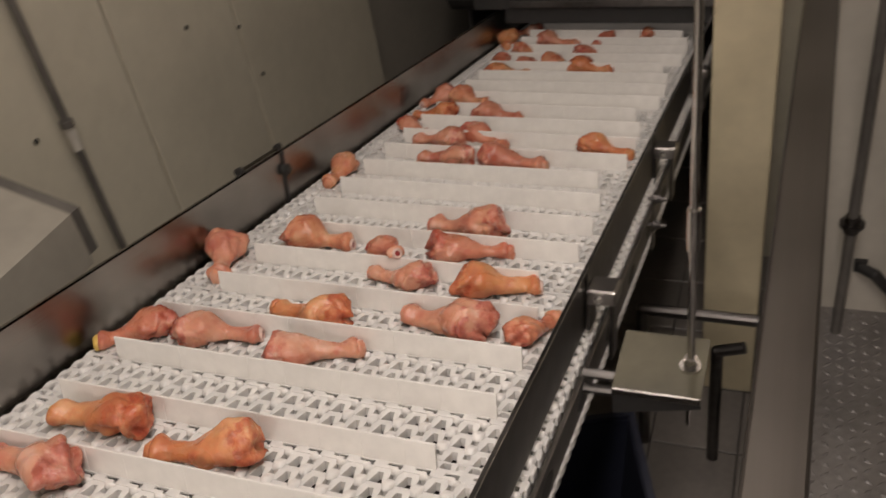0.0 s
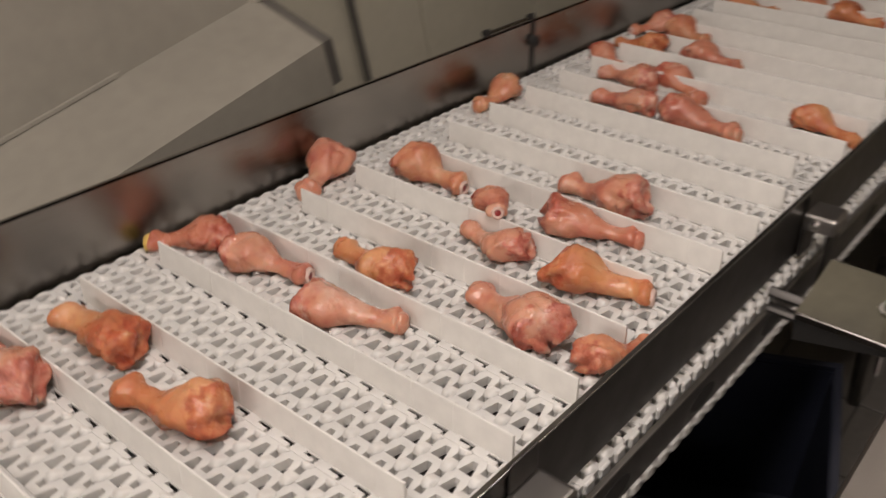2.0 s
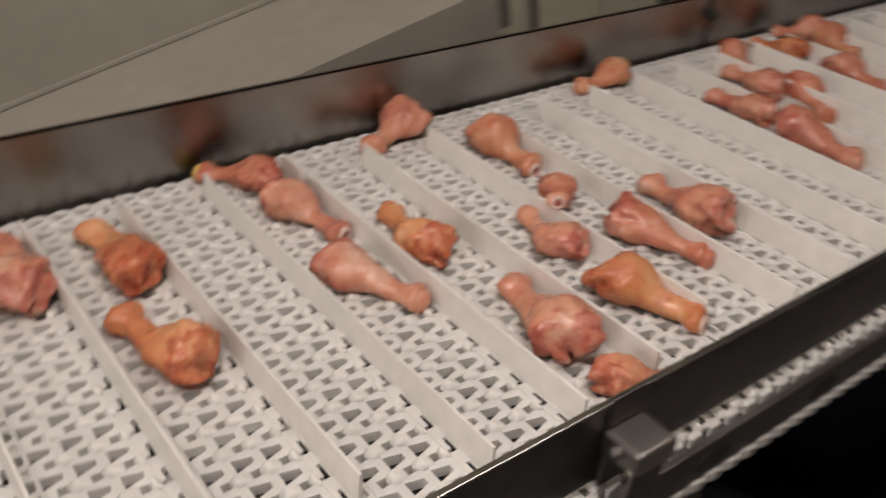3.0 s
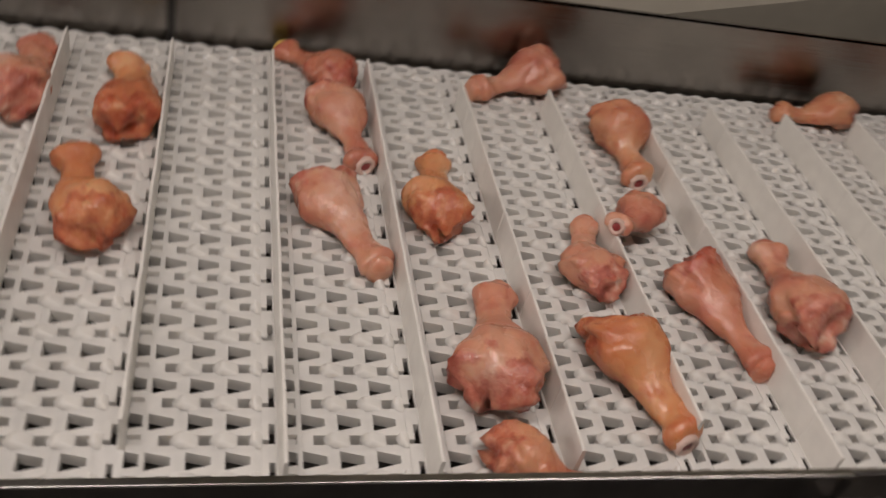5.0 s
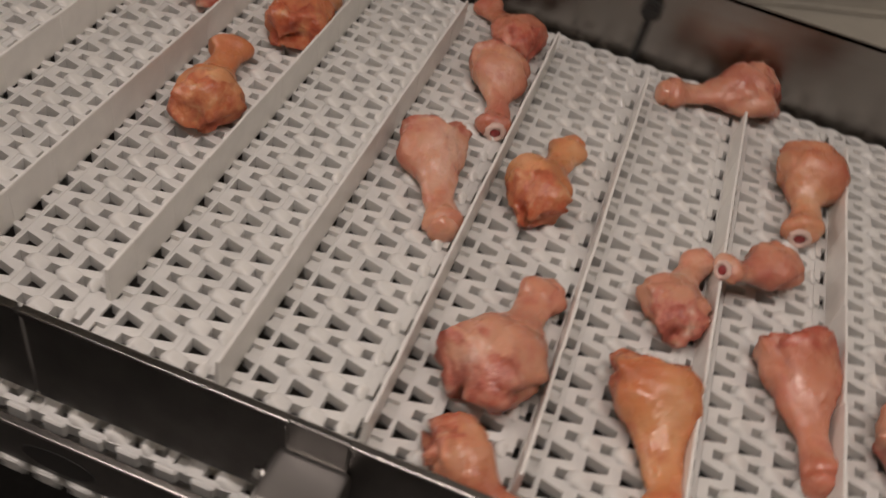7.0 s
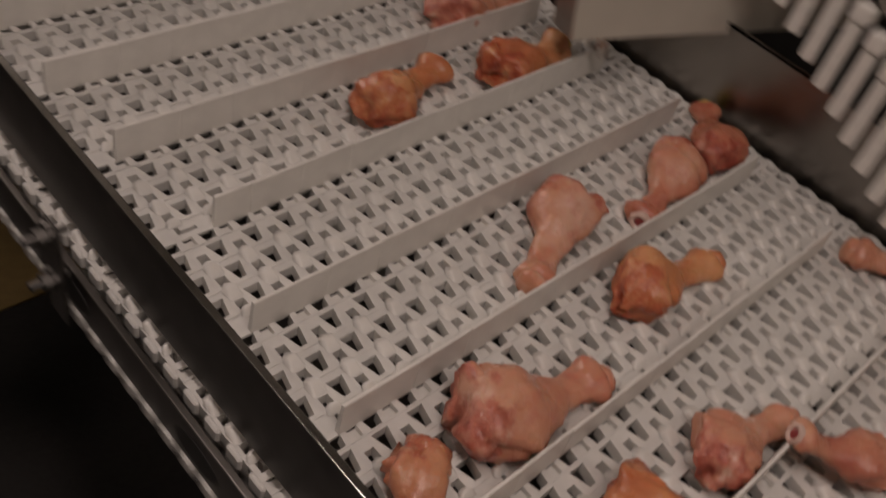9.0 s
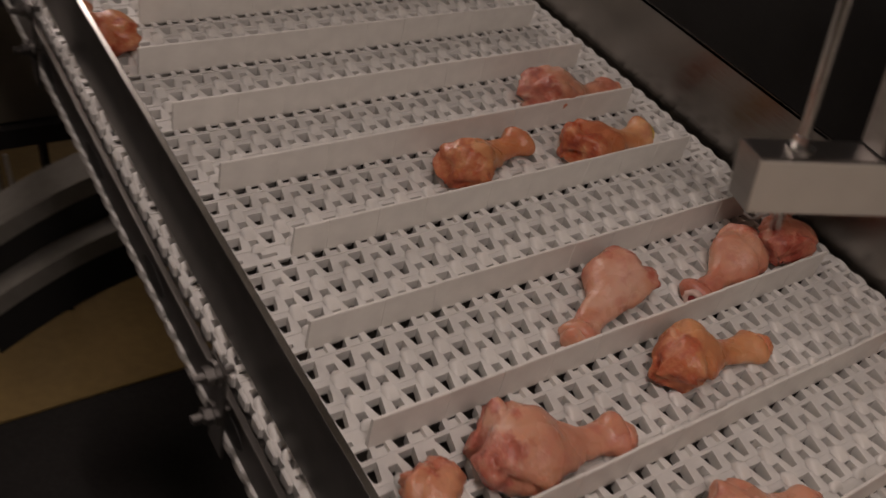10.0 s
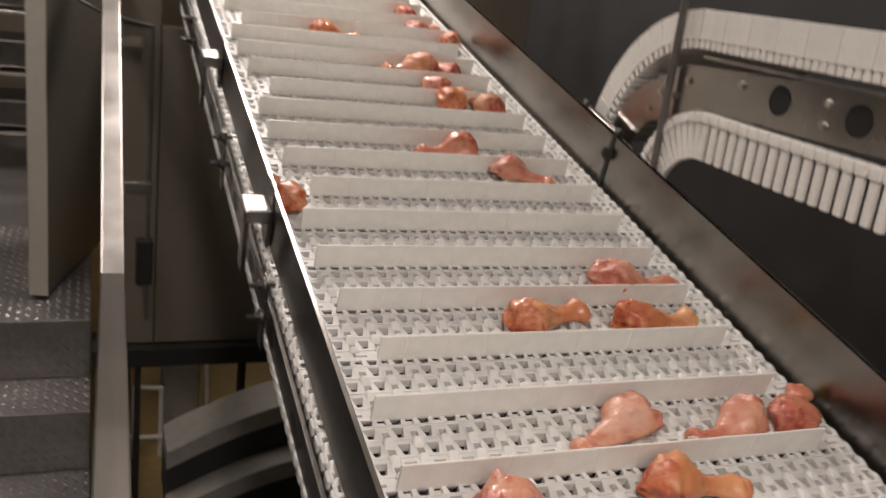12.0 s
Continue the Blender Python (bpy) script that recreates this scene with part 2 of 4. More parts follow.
for y0, y1 in ((Y_TOP, -2.1215), (-2.1185, -0.6285), (-0.6255, 0.7635), (0.7665, Y_LOW)):
    part("side_guard", guard_plate(GUARD_X - 0.002, GUARD_X, y0, y1, -0.09, 0.096, GUARD_X - 0.0045), M_GUARD, conveyor,
         "tall brushed steel side guard with meat stains")
# darker steel here puts the reflection of the dim floor into the colour
for y0, y1 in ((Y_TOP, -0.9), (-0.898, 0.95), (0.952, Y_LOW)):
    part("low_guard", guard_plate(RIGHT_X, RIGHT_X + 0.002, y0, y1, 0.014, 0.095, RIGHT_X + 0.004), M_STEEL_DARK, conveyor,
         "low steel side guard, darkened for the dim floor it reflects")
    part("guard_edge", boxed(RIGHT_X - 0.0006, RIGHT_X + 0.0045, y0, y1, 0.0952, 0.0968, bevel=0.0005), M_BRIGHT, conveyor, "bright rolled top edge")
# added plate, not a known part: keeps the belt holes dark
part("slider_bed", boxed(-0.325, 0.195, Y_TOP, Y_LOW, -0.0385, -0.0365), M_STEEL_DARK, conveyor, "unseen dark plate added under the belt to darken its holes")
for i in range(4):
    part("wear_strip", boxed(-0.285 + 0.15875 * i, -0.268 + 0.15875 * i, Y_TOP, Y_LOW, -0.0365, -0.0125), M_BELT, conveyor, "white plastic wear strip under the belt")
part("gap_strip", boxed(GUARD_X, -0.37, Y_TOP, Y_LOW, -0.03, -0.016), M_STEEL, conveyor, "grey steel ledge in the gap")
for x0, x1 in ((-0.36, -0.33), (0.2, 0.225)):
    part("frame_beam", boxed(x0, x1, Y_TOP, Y_LOW, -0.040, -0.0125, bevel=0.002), M_STEEL_DARK, conveyor)
part("outer_plate", boxed(0.2555, 0.2585, Y_TOP, Y_LOW, -0.049, -0.0055, bevel=0.001), M_STEEL_DARK, conveyor, "dark steel outer side plate")
part("plate_lip", boxed(0.2545, 0.2600, Y_TOP, Y_LOW, -0.0053, -0.0022, bevel=0.001), M_STEEL, conveyor, "folded steel lip of the side plate")
# black ovals on the solid plate paint the dark of its slots
for i in range(28):
    y = -3.6 + i * 0.17
    bm = bmesh.new()
    prism(bm, [(y + 0.026 * math.cos(TAU * k / 20), -0.031 + 0.012 * math.sin(TAU * k / 20)) for k in range(20)], 0.2578, 0.2589, "x")
    part("slot", bm, M_BLACK, conveyor, "black oval painted for a slot's dark opening")
for i in range(9):
    part("cross_bar", boxed(-0.33, 0.2, Y_TOP + 0.3 + i, Y_TOP + 0.34 + i, -0.05, -0.0388), M_STEEL_DARK, conveyor)


def joint(parent, y):
    """The overlap of two guard plates: a black strap with a knob, and a rod latch on the outer edge."""
    strap = part("joint_strip", boxed(GUARD_X, GUARD_X + 0.0028, y - 0.0045, y + 0.0045, -0.02, 0.0945, bevel=0.0008), M_BLACK, parent)
    part("joint_knob", bolt(rod(bmesh.new(), (GUARD_X, y, 0.058), (GUARD_X + 0.009, y, 0.058), 0.011, 14), (GUARD_X + 0.009, y, 0.058), (1, 0, 0), 0.006, 0.005),
         M_BLACK, strap)
    part("latch_rod", tube_path(bmesh.new(), [(GUARD_X - 0.006, y, 0.099), (GUARD_X - 0.006, y - 0.13, 0.099)], 0.0032, 8), M_MIRROR, strap)
    for d in (0.0, -0.13):
        part("latch_eye", rod(bmesh.new(), (GUARD_X - 0.006, y + d - 0.006, 0.1), (GUARD_X - 0.006, y + d + 0.006, 0.1), 0.0068, 10), M_BLACK, strap)
    return strap


for y in (0.765, -0.627, -2.12):
    joint(conveyor, y)

CLAMPS = [1.53, 0.97, 0.415, -0.158, -0.718, -1.88, -2.44, -3.0, -3.56]
HANGS = [0.80, -1.22, -1.74, -2.16, -2.75]


def clamp(y):
    """A bracket that grips the low guard and the outer plate from above."""
    body = part("clamp_block", boxed(0.2435, 0.282, y - 0.022, y + 0.022, 0.050, 0.071, bevel=0.005, segments=3), M_STEEL, conveyor,
                "bright steel clamp block")
    part("clamp_bar", boxed(0.2435, 0.2495, y - 0.02, y + 0.02, 0.012, 0.050, bevel=0.002), M_STEEL_DARK, body)
    part("clamp_hook", boxed(0.2432, 0.2462, y - 0.018, y + 0.018, 0.071, 0.0985, bevel=0.0012), M_STEEL_DARK, body)
    part("clamp_tab", boxed(0.272, 0.278, y - 0.016, y + 0.016, -0.03, 0.051, bevel=0.002), M_STEEL_DARK, body)
    part("clamp_bolt", bolt(bmesh.new(), (0.260, y - 0.022, 0.060), (0, -1, 0), 0.004, 0.006), M_BRIGHT, body)


def hang_strap(y):
    """A strap with two wing bolts that carries the return strand."""
    strap = part("strap", boxed(0.2668, 0.2695, y - 0.012, y + 0.012, -0.055, 0.045, bevel=0.001), M_STEEL_DARK, conveyor)
    for z in (-0.012, 0.034):
        part("strap_bolt", bolt(rod(bmesh.new(), (0.2575, y, z), (0.288, y, z), 0.0035, 8), (0.2695, y, z), (1, 0, 0), 0.007, 0.01), M_STEEL_DARK, strap)


for y in CLAMPS:
    clamp(y)
for y in HANGS:
    hang_strap(y)

# ---- the belt ----
PITCH = 0.1016
ROW = PITCH / 4
CELLS, CELL = 20, 0.03175
X0 = -0.388
THICK = 0.011


def row_mesh(kind, reach=0.87):
    """One row of the open modular belt: wedge-shaped holes between rounded knuckles."""
    bm = bmesh.new()
    c, p = CELL, ROW
    for i in range(CELLS):
        x = X0 + i * c

        def piece(*pts, top=0.0, low=-THICK):
            prism(bm, [(x + a * c, b * p) for a, b in pts], low, top)

        if kind == "flight":
            piece((0, -0.5), (0.75, -0.5), (0.75, -0.30), (0.34, -0.30), (0, -0.30))
            piece((0.87, -0.5), (1, -0.5), (1, -0.30), (0.87, -0.30), low=-0.0025)
            piece((0, -0.30), (0.34, -0.30), (0.34, -0.14), (0, -0.14))
            piece((0.87, -0.30), (1, -0.30), (1, -0.14), (0.87, -0.14), low=-0.0025)
            piece((0, -0.14), (0.34, -0.14), (0.87, -0.14), (1, -0.14), (1, 0.08), (0.9, 0.08), (0.62, 0.08), (0.46, 0.08), (0.04, 0.08), (0, 0.08), low=-0.0025)
            piece((0, 0.08), (0.04, 0.08), (0.1, 0.44), (0, 0.44))
            piece((0.46, 0.08), (0.62, 0.08), (0.62, 0.3), (0.62, 0.44), (0.4, 0.44))
            piece((0.9, 0.08), (1, 0.08), (1, 0.44), (0.9, 0.44))
            piece((0.62, 0.08), (0.9, 0.08), (0.9, 0.44), (0.62, 0.44), top=-0.005)
            piece((0, 0.44), (0.1, 0.44), (0.4, 0.44), (0.62, 0.44), (0.9, 0.44), (1, 0.44), (1, 0.5), (0, 0.5))
        else:
            low_top = -0.0008
            piece((0, -0.5), (1, -0.5), (1, -0.42), (0.90, -0.42), (0.64, -0.42), (0.52, -0.42), (0.06, -0.42), (0, -0.42), top=low_top)
            piece((0, 0.36), (0.19, 0.36), (0.38, 0.36), (0.64, 0.36), (0.90, 0.36), (1, 0.36), (1, 0.5), (0, 0.5), top=low_top)
            piece((0, -0.42), (0.06, -0.42), (0.19, 0.22), (0.19, 0.36), (0, 0.36))
            piece((0.52, -0.42), (0.64, -0.42), (0.64, -0.12), (0.64, 0.36), (0.38, 0.36), (0.38, 0.22))
            piece((0.19, 0.22), (0.38, 0.22), (0.38, 0.36), (0.19, 0.36))
            piece((0.64, -0.42), (0.90, -0.42), (0.90, -0.12), (0.64, -0.12))
            piece((0.90, -0.42), (1, -0.42), (1, 0.36), (0.90, 0.36), (0.90, -0.12))
            # the hinge knuckle: a rounded tongue that bulges into the small hole, domed on top
            n, w = 8, 8
            nose = [(0.64 + 0.26 * q / w, 0.36 - 0.20 * math.sqrt(max(0.0, 1 - (2 * q / w - 1) ** 2))) for q in range(w + 1)]
            piece(*nose)
            grid = []
            for k in range(n + 1):
                line = []
                for q in range(w + 1):
                    a, first = nose[q]
                    a = 0.77 + (a - 0.77) * 1.55
                    b = first + (reach - first) * k / n
                    side = max(0.0, 1 - abs(2 * q / w - 1) ** 4) ** 0.5
                    rise = math.sin(math.pi / 2 * min(1.0, 2.6 * k / n)) * max(0.0, math.cos(math.pi / 2 * max(0.0, (k / n - 0.3) / 0.7)))
                    line.append(bm.verts.new((x + a * c, b * p, 0.0052 * rise * side - (0.0012 if k == 0 else 0.0004))))
                grid.append(line)
            for k in range(n):
                for q in range(w):
                    f = bm.faces.new((grid[k][q], grid[k][q + 1], grid[k + 1][q + 1], grid[k + 1][q]))
                    f.smooth = True
    # rounded link ends along both edges of the belt
    bead = bmesh.ops.create_uvsphere(bm, u_segments=10, v_segments=6, radius=1.0)["verts"]
    for v in bead:
        v.co = (X0 + v.co.x * 0.0052, v.co.y * 0.47 * p, -0.0046 + v.co.z * 0.006)
    for f in {f for v in bead for f in v.link_faces}:
        f.smooth = True
    tooth = X0 + CELLS * c
    box(bm, tooth - 0.001, tooth + 0.0034, -0.32 * p, 0.30 * p, -0.0125, 0.0006, bevel=0.0015, segments=1)
    bmesh.ops.remove_doubles(bm, verts=bm.verts[:], dist=0.00005)
    return finish(bm, "belt_link", M_BELT)


belt = empty("conveyor_belt", INC)
tagged(belt, "white modular plastic belt with upright flights, moving uphill", "conveyor belt")
plain_row, last_row, flight_row = row_mesh("plain"), row_mesh("plain", 0.54), row_mesh("flight")


def flight_mesh(x0, x1, seed):
    """An upright flight of thin plastic, in modules that meet at fine seams."""
    r = random.Random(seed)
    bm = bmesh.new()
    cuts = [(x0, 0)]
    x = x0
    while x1 - x > 0.08:
        x += r.choice((0.0508, 0.0508, 0.0762))
        cuts += [(x - 0.0008, 0), (x, 1), (x + 0.0008, 0)]
    cuts.append((x1, 0))
    rings = []
    for x, groove in cuts:
        s = 1 - 0.22 * groove
        lean = r.uniform(-0.0004, 0.0004)
        rings.append([bm.verts.new((x, y * s + lean * (z > 0.01), z - 0.0006 * groove * (z > 0.01))) for y, z in
                      ((-0.0022, -0.001), (0.0022, -0.001), (0.0014, 0.031), (0.0008, 0.032), (-0.0008, 0.032), (-0.0014, 0.031))])
    for a, b in zip(rings, rings[1:]):
        for k in range(6):
            bm.faces.new((a[k], a[(k + 1) % 6], b[(k + 1) % 6], b[k]))
    bm.faces.new(rings[0][::-1]), bm.faces.new(rings[-1])
    return finish(bm, "flight", M_FLIGHT)


K0, K1 = -49, 32
shapes = {}
for k in range(K0, K1):
    x1 = 0.152 if k % 4 == 1 else 0.186 if k % 4 else 0.178
    x0 = -0.338 if k < 4 else -0.312
    key = (x0, x1, k % 3)
    if key not in shapes:
        shapes[key] = flight_mesh(x0, x1, k)
    share("flight", shapes[key], belt, pose(0, k * PITCH, 0))
for k in range(K0, K1):
    for j in range(4):
        share("belt_link", (flight_row, plain_row, plain_row, last_row)[j], belt, pose(0, k * PITCH + j * ROW, 0))

return_strand = empty("return_belt", INC)
tagged(return_strand, "white return strand of the belt beneath the frame", "conveyor belt")
for j in range(-215, 130):
    share("belt_link", plain_row, return_strand, pose(0.0105, j * ROW, -0.062, 180, 0, 0))


# ---- drumsticks ----
def skin_material():
    m = bpy.data.materials.new("raw_chicken_skin")
    m.use_nodes = True
    nt = m.node_tree
    b = nt.nodes["Principled BSDF"]
    tc = nt.nodes.new("ShaderNodeTexCoord")
    info = nt.nodes.new("ShaderNodeObjectInfo")
    add = nt.nodes.new("ShaderNodeVectorMath")
    add.operation = "ADD"
    scale = nt.nodes.new("ShaderNodeMath")
    scale.operation = "MULTIPLY"
    scale.inputs[1].default_value = 7.0
    nt.links.new(info.outputs["Random"], scale.inputs[0])
    nt.links.new(tc.outputs["Object"], add.inputs[0])
    nt.links.new(scale.outputs[0], add.inputs[1])

    def noise_node(s, detail=4.0):
        n = nt.nodes.new("ShaderNodeTexNoise")
        n.inputs["Scale"].default_value, n.inputs["Detail"].default_value = s, detail
        nt.links.new(add.outputs[0], n.inputs["Vector"])
        return n.outputs[0]

    def ramp(src, stops):
        r = nt.nodes.new("ShaderNodeValToRGB")
        while len(r.color_ramp.elements) < len(stops):
            r.color_ramp.elements.new(0.5)
        for e, (at, col) in zip(r.color_ramp.elements, stops):
            e.position, e.color = at, (*col, 1)
        nt.links.new(src, r.inputs[0])
        return r.outputs[0]

    skin = ramp(noise_node(17, 3), [(0.31, (0.46, 0.165, 0.115)), (0.45, (0.57, 0.255, 0.17)), (0.57, (0.62, 0.325, 0.215)), (0.72, (0.71, 0.46, 0.36))])
    blood = ramp(noise_node(55, 5), [(0.55, (0, 0, 0)), (0.74, (0.42, 0.42, 0.42))])
    redder = nt.nodes.new("ShaderNodeMix")
    redder.data_type = "RGBA"
    redder.inputs[7].default_value = (0.42, 0.065, 0.055, 1)
    nt.links.new(blood, redder.inputs[0]), nt.links.new(skin, redder.inputs[6])
    # raw meat shows round the thick end
    sep = nt.nodes.new("ShaderNodeSeparateXYZ")
    nt.links.new(tc.outputs["Object"], sep.inputs[0])
    edge = nt.nodes.new("ShaderNodeMath")
    edge.operation = "MULTIPLY_ADD"
    edge.inputs[1].default_value, edge.inputs[2].default_value = 0.070, -0.046
    nt.links.new(noise_node(48, 3), edge.inputs[0])
    less = nt.nodes.new("ShaderNodeMath")
    less.operation = "SUBTRACT"
    nt.links.new(edge.outputs[0], less.inputs[0]), nt.links.new(sep.outputs[0], less.inputs[1])
    raw = nt.nodes.new("ShaderNodeMapRange")
    raw.inputs[1].default_value, raw.inputs[2].default_value = 0.0, 0.006
    raw.inputs[4].default_value = 0.7
    nt.links.new(less.outputs[0], raw.inputs[0])
    flesh = ramp(noise_node(70, 3), [(0.33, (0.28, 0.035, 0.03)), (0.46, (0.47, 0.12, 0.09)), (0.60, (0.60, 0.28, 0.21)), (0.74, (0.75, 0.56, 0.46))])
    meat = nt.nodes.new("ShaderNodeMix")
    meat.data_type = "RGBA"
    nt.links.new(raw.outputs[0], meat.inputs[0]), nt.links.new(redder.outputs[2], meat.inputs[6]), nt.links.new(flesh, meat.inputs[7])
    base = meat.outputs[2]
    mix = nt.nodes.new("ShaderNodeMix")
    mix.data_type, mix.blend_type = "RGBA", "MULTIPLY"
    mix.inputs[0].default_value = 1.0
    nt.links.new(base, mix.inputs[6]), nt.links.new(info.outputs["Color"], mix.inputs[7])
    nt.links.new(mix.outputs[2], b.inputs["Base Color"])
    wet = nt.nodes.new("ShaderNodeMapRange")
    wet.inputs[1].default_value, wet.inputs[2].default_value, wet.inputs[3].default_value, wet.inputs[4].default_value = 0.4, 0.6, 0.17, 0.42
    nt.links.new(noise_node(36, 3), wet.inputs[0])
    nt.links.new(wet.outputs[0], b.inputs["Roughness"])
    b.inputs["Subsurface Weight"].default_value = 0.25
    b.inputs["Subsurface Radius"].default_value = (0.012, 0.004, 0.002)
    b.inputs["Subsurface Scale"].default_value = 0.5
    bp = nt.nodes.new("ShaderNodeBump")
    bp.inputs["Strength"].default_value, bp.inputs["Distance"].default_value = 0.42, 0.002
    nt.links.new(noise_node(190, 3), bp.inputs["Height"])
    wrinkle = nt.nodes.new("ShaderNodeBump")
    folds = nt.nodes.new("ShaderNodeMath")
    folds.operation = "MULTIPLY_ADD"
    folds.inputs[1].default_value, folds.inputs[2].default_value = 0.7, 0.22
    nt.links.new(raw.outputs[0], folds.inputs[0])
    nt.links.new(folds.outputs[0], wrinkle.inputs["Strength"])
    wrinkle.inputs["Distance"].default_value = 0.007
    nt.links.new(noise_node(62, 5), wrinkle.inputs["Height"])
    nt.links.new(wrinkle.outputs[0], bp.inputs["Normal"])
    nt.links.new(bp.outputs[0], b.inputs["Normal"])
    return m


M_SKIN = skin_material()
M_BONE = material("pale_bone_end", (0.68, 0.49, 0.42), 0.35, 0, 0.1, 150, 0.2, 40, 0.2)
M_MARROW = material("red_marrow", (0.30, 0.04, 0.04), 0.35, 0, 0.2, 200, 0.2, 60, 0.2)
M_FAT = material("yellow_foot_skin", (0.70, 0.48, 0.12), 0.35, 0, 0.1, 150, 0.2, 40, 0.2)

LEN = 0.118


def leg_mesh(seed):
    """A drumstick lying along +x, thick end round the origin, its underside near z = 0."""
    r = random.Random(seed)
    rings, n = 34, 36
    bm = bmesh.new()
    fat, waist, bend = r.uniform(0.0255, 0.0305), r.uniform(0.0108, 0.0130), r.uniform(-0.010, 0.010)
    flat, cut, start = r.uniform(0.74, 0.90), r.uniform(0.14, 0.28), r.uniform(0.24, 0.36)
    finish_u, calf, lean = r.uniform(0.66, 0.74), r.uniform(0.04, 0.2), r.uniform(0, TAU)
    skew = r.uniform(-0.3, 0.3)
    off = Vector((r.uniform(0, 50), r.uniform(0, 50), r.uniform(0, 50)))
    rows = []
    for i in range(rings + 1):
        u = i / rings
        x = -0.034 + u * LEN
        # the radius: ragged blunt end, belly, taper to the ankle, knob at the tip
        cap = math.sqrt(max(0.0, 1 - (1 - min(u / cut, 1)) ** 2))
        body = waist + (fat - waist) * (0.5 + 0.5 * math.cos(math.pi * min(max((u - start) / (finish_u - start), 0), 1)))
        knob = 0.0042 * math.exp(-((u - 0.93) / 0.075) ** 2)
        rad = (body + knob) * max(cap, 0.22)
        if u > 0.96:
            rad *= 1 - 0.30 * ((u - 0.96) / 0.04) ** 2
        thick = min(rad / 0.02, 1)
        ring = []
        for j in range(n):
            a = TAU * j / n
            q = Vector((x, math.cos(a) * rad * 1.10, math.sin(a) * rad * flat))
            lump = noise.fractal((q + off) * 30, 1.0, 2.0, 2) * 0.0062 * (0.25 + 0.75 * thick)
            lump += rad * calf * math.cos(a - lean) * math.exp(-((u - 0.36) / 0.2) ** 2)
            ragged = noise.fractal((q + off) * 85, 0.8, 2.1, 3) * 0.0056 * (math.exp(-(u / 0.22) ** 2) + 0.06)
            fold = -0.0046 * math.exp(-(noise.noise((q + off) * 24) / 0.08) ** 2) * thick * (0.4 + math.exp(-((u - 0.12) / 0.25) ** 2))
            rr = 1 + (lump + ragged + fold) / max(rad, 0.006)
            y = q.y * rr + bend * math.sin(u * math.pi * 0.9)
            z = q.z * rr + flat * (0.55 * rad + 0.45 * fat * (1 - 0.75 * u))
            push = (0.006 * math.sin(a * 2 + seed) + skew * q.y + 0.007 * noise.noise((q + off) * 45)) * max(0.0, 1 - u / 0.3)
            ring.append(bm.verts.new((x + push, y, max(z, 0.0012 + 0.002 * math.sin(a) ** 2))))
        rows.append(ring)
    for i in range(rings):
        for j in range(n):
            bm.faces.new((rows[i][j], rows[i][(j + 1) % n], rows[i + 1][(j + 1) % n], rows[i + 1][j]))
    bm.faces.new(rows[0][::-1])
    bm.faces.new(rows[-1])
    tip = sum((v.co for v in rows[-1]), Vector()) / n
    return finish(bm, "chicken_drumstick", M_SKIN, smooth=True), tip


def tip_mesh(mat):
    bm = bmesh.new()
    bmesh.ops.create_uvsphere(bm, u_segments=16, v_segments=10, radius=0.0128)
    for v in bm.verts:
        v.co.x *= 0.62
        v.co *= 1 + 0.16 * noise.noise(v.co * 160)
    return finish(bm, "leg_end", mat, smooth=True)


def bone_mesh():
    """A sawn bone: a thick pale ring round a hollow."""
    bm = bmesh.new()
    n, rings = 18, []
    for x, rad in ((-0.004, 0.0104), (0.0012, 0.0100), (0.0030, 0.0088), (0.0034, 0.0070), (0.0024, 0.0052), (0.0, 0.0046)):
        rings.append([bm.verts.new((x, rad * math.cos(TAU * k / n) * (1 + 0.10 * math.sin(2.6 * k)), rad * math.sin(TAU * k / n))) for k in range(n)])
    for a, b in zip(rings, rings[1:]):
        for k in range(n):
            bm.faces.new((a[k], a[(k + 1) % n], b[(k + 1) % n], b[k]))
    bm.faces.new(rings[0][::-1])
    return finish(bm, "bone_end", M_BONE, smooth=True)


def marrow_mesh():
    bm = bmesh.new()
    bmesh.ops.create_uvsphere(bm, u_segments=12, v_segments=8, radius=0.0052)
    for v in bm.verts:
        v.co.x *= 0.3
    return finish(bm, "marrow", M_MARROW, smooth=True)


LEGS = [leg_mesh(s) for s in range(16)]
SKIN_TIP, BONE, YELLOW_TIP, MARROW = tip_mesh(M_SKIN), bone_mesh(), tip_mesh(M_FAT), marrow_mesh()
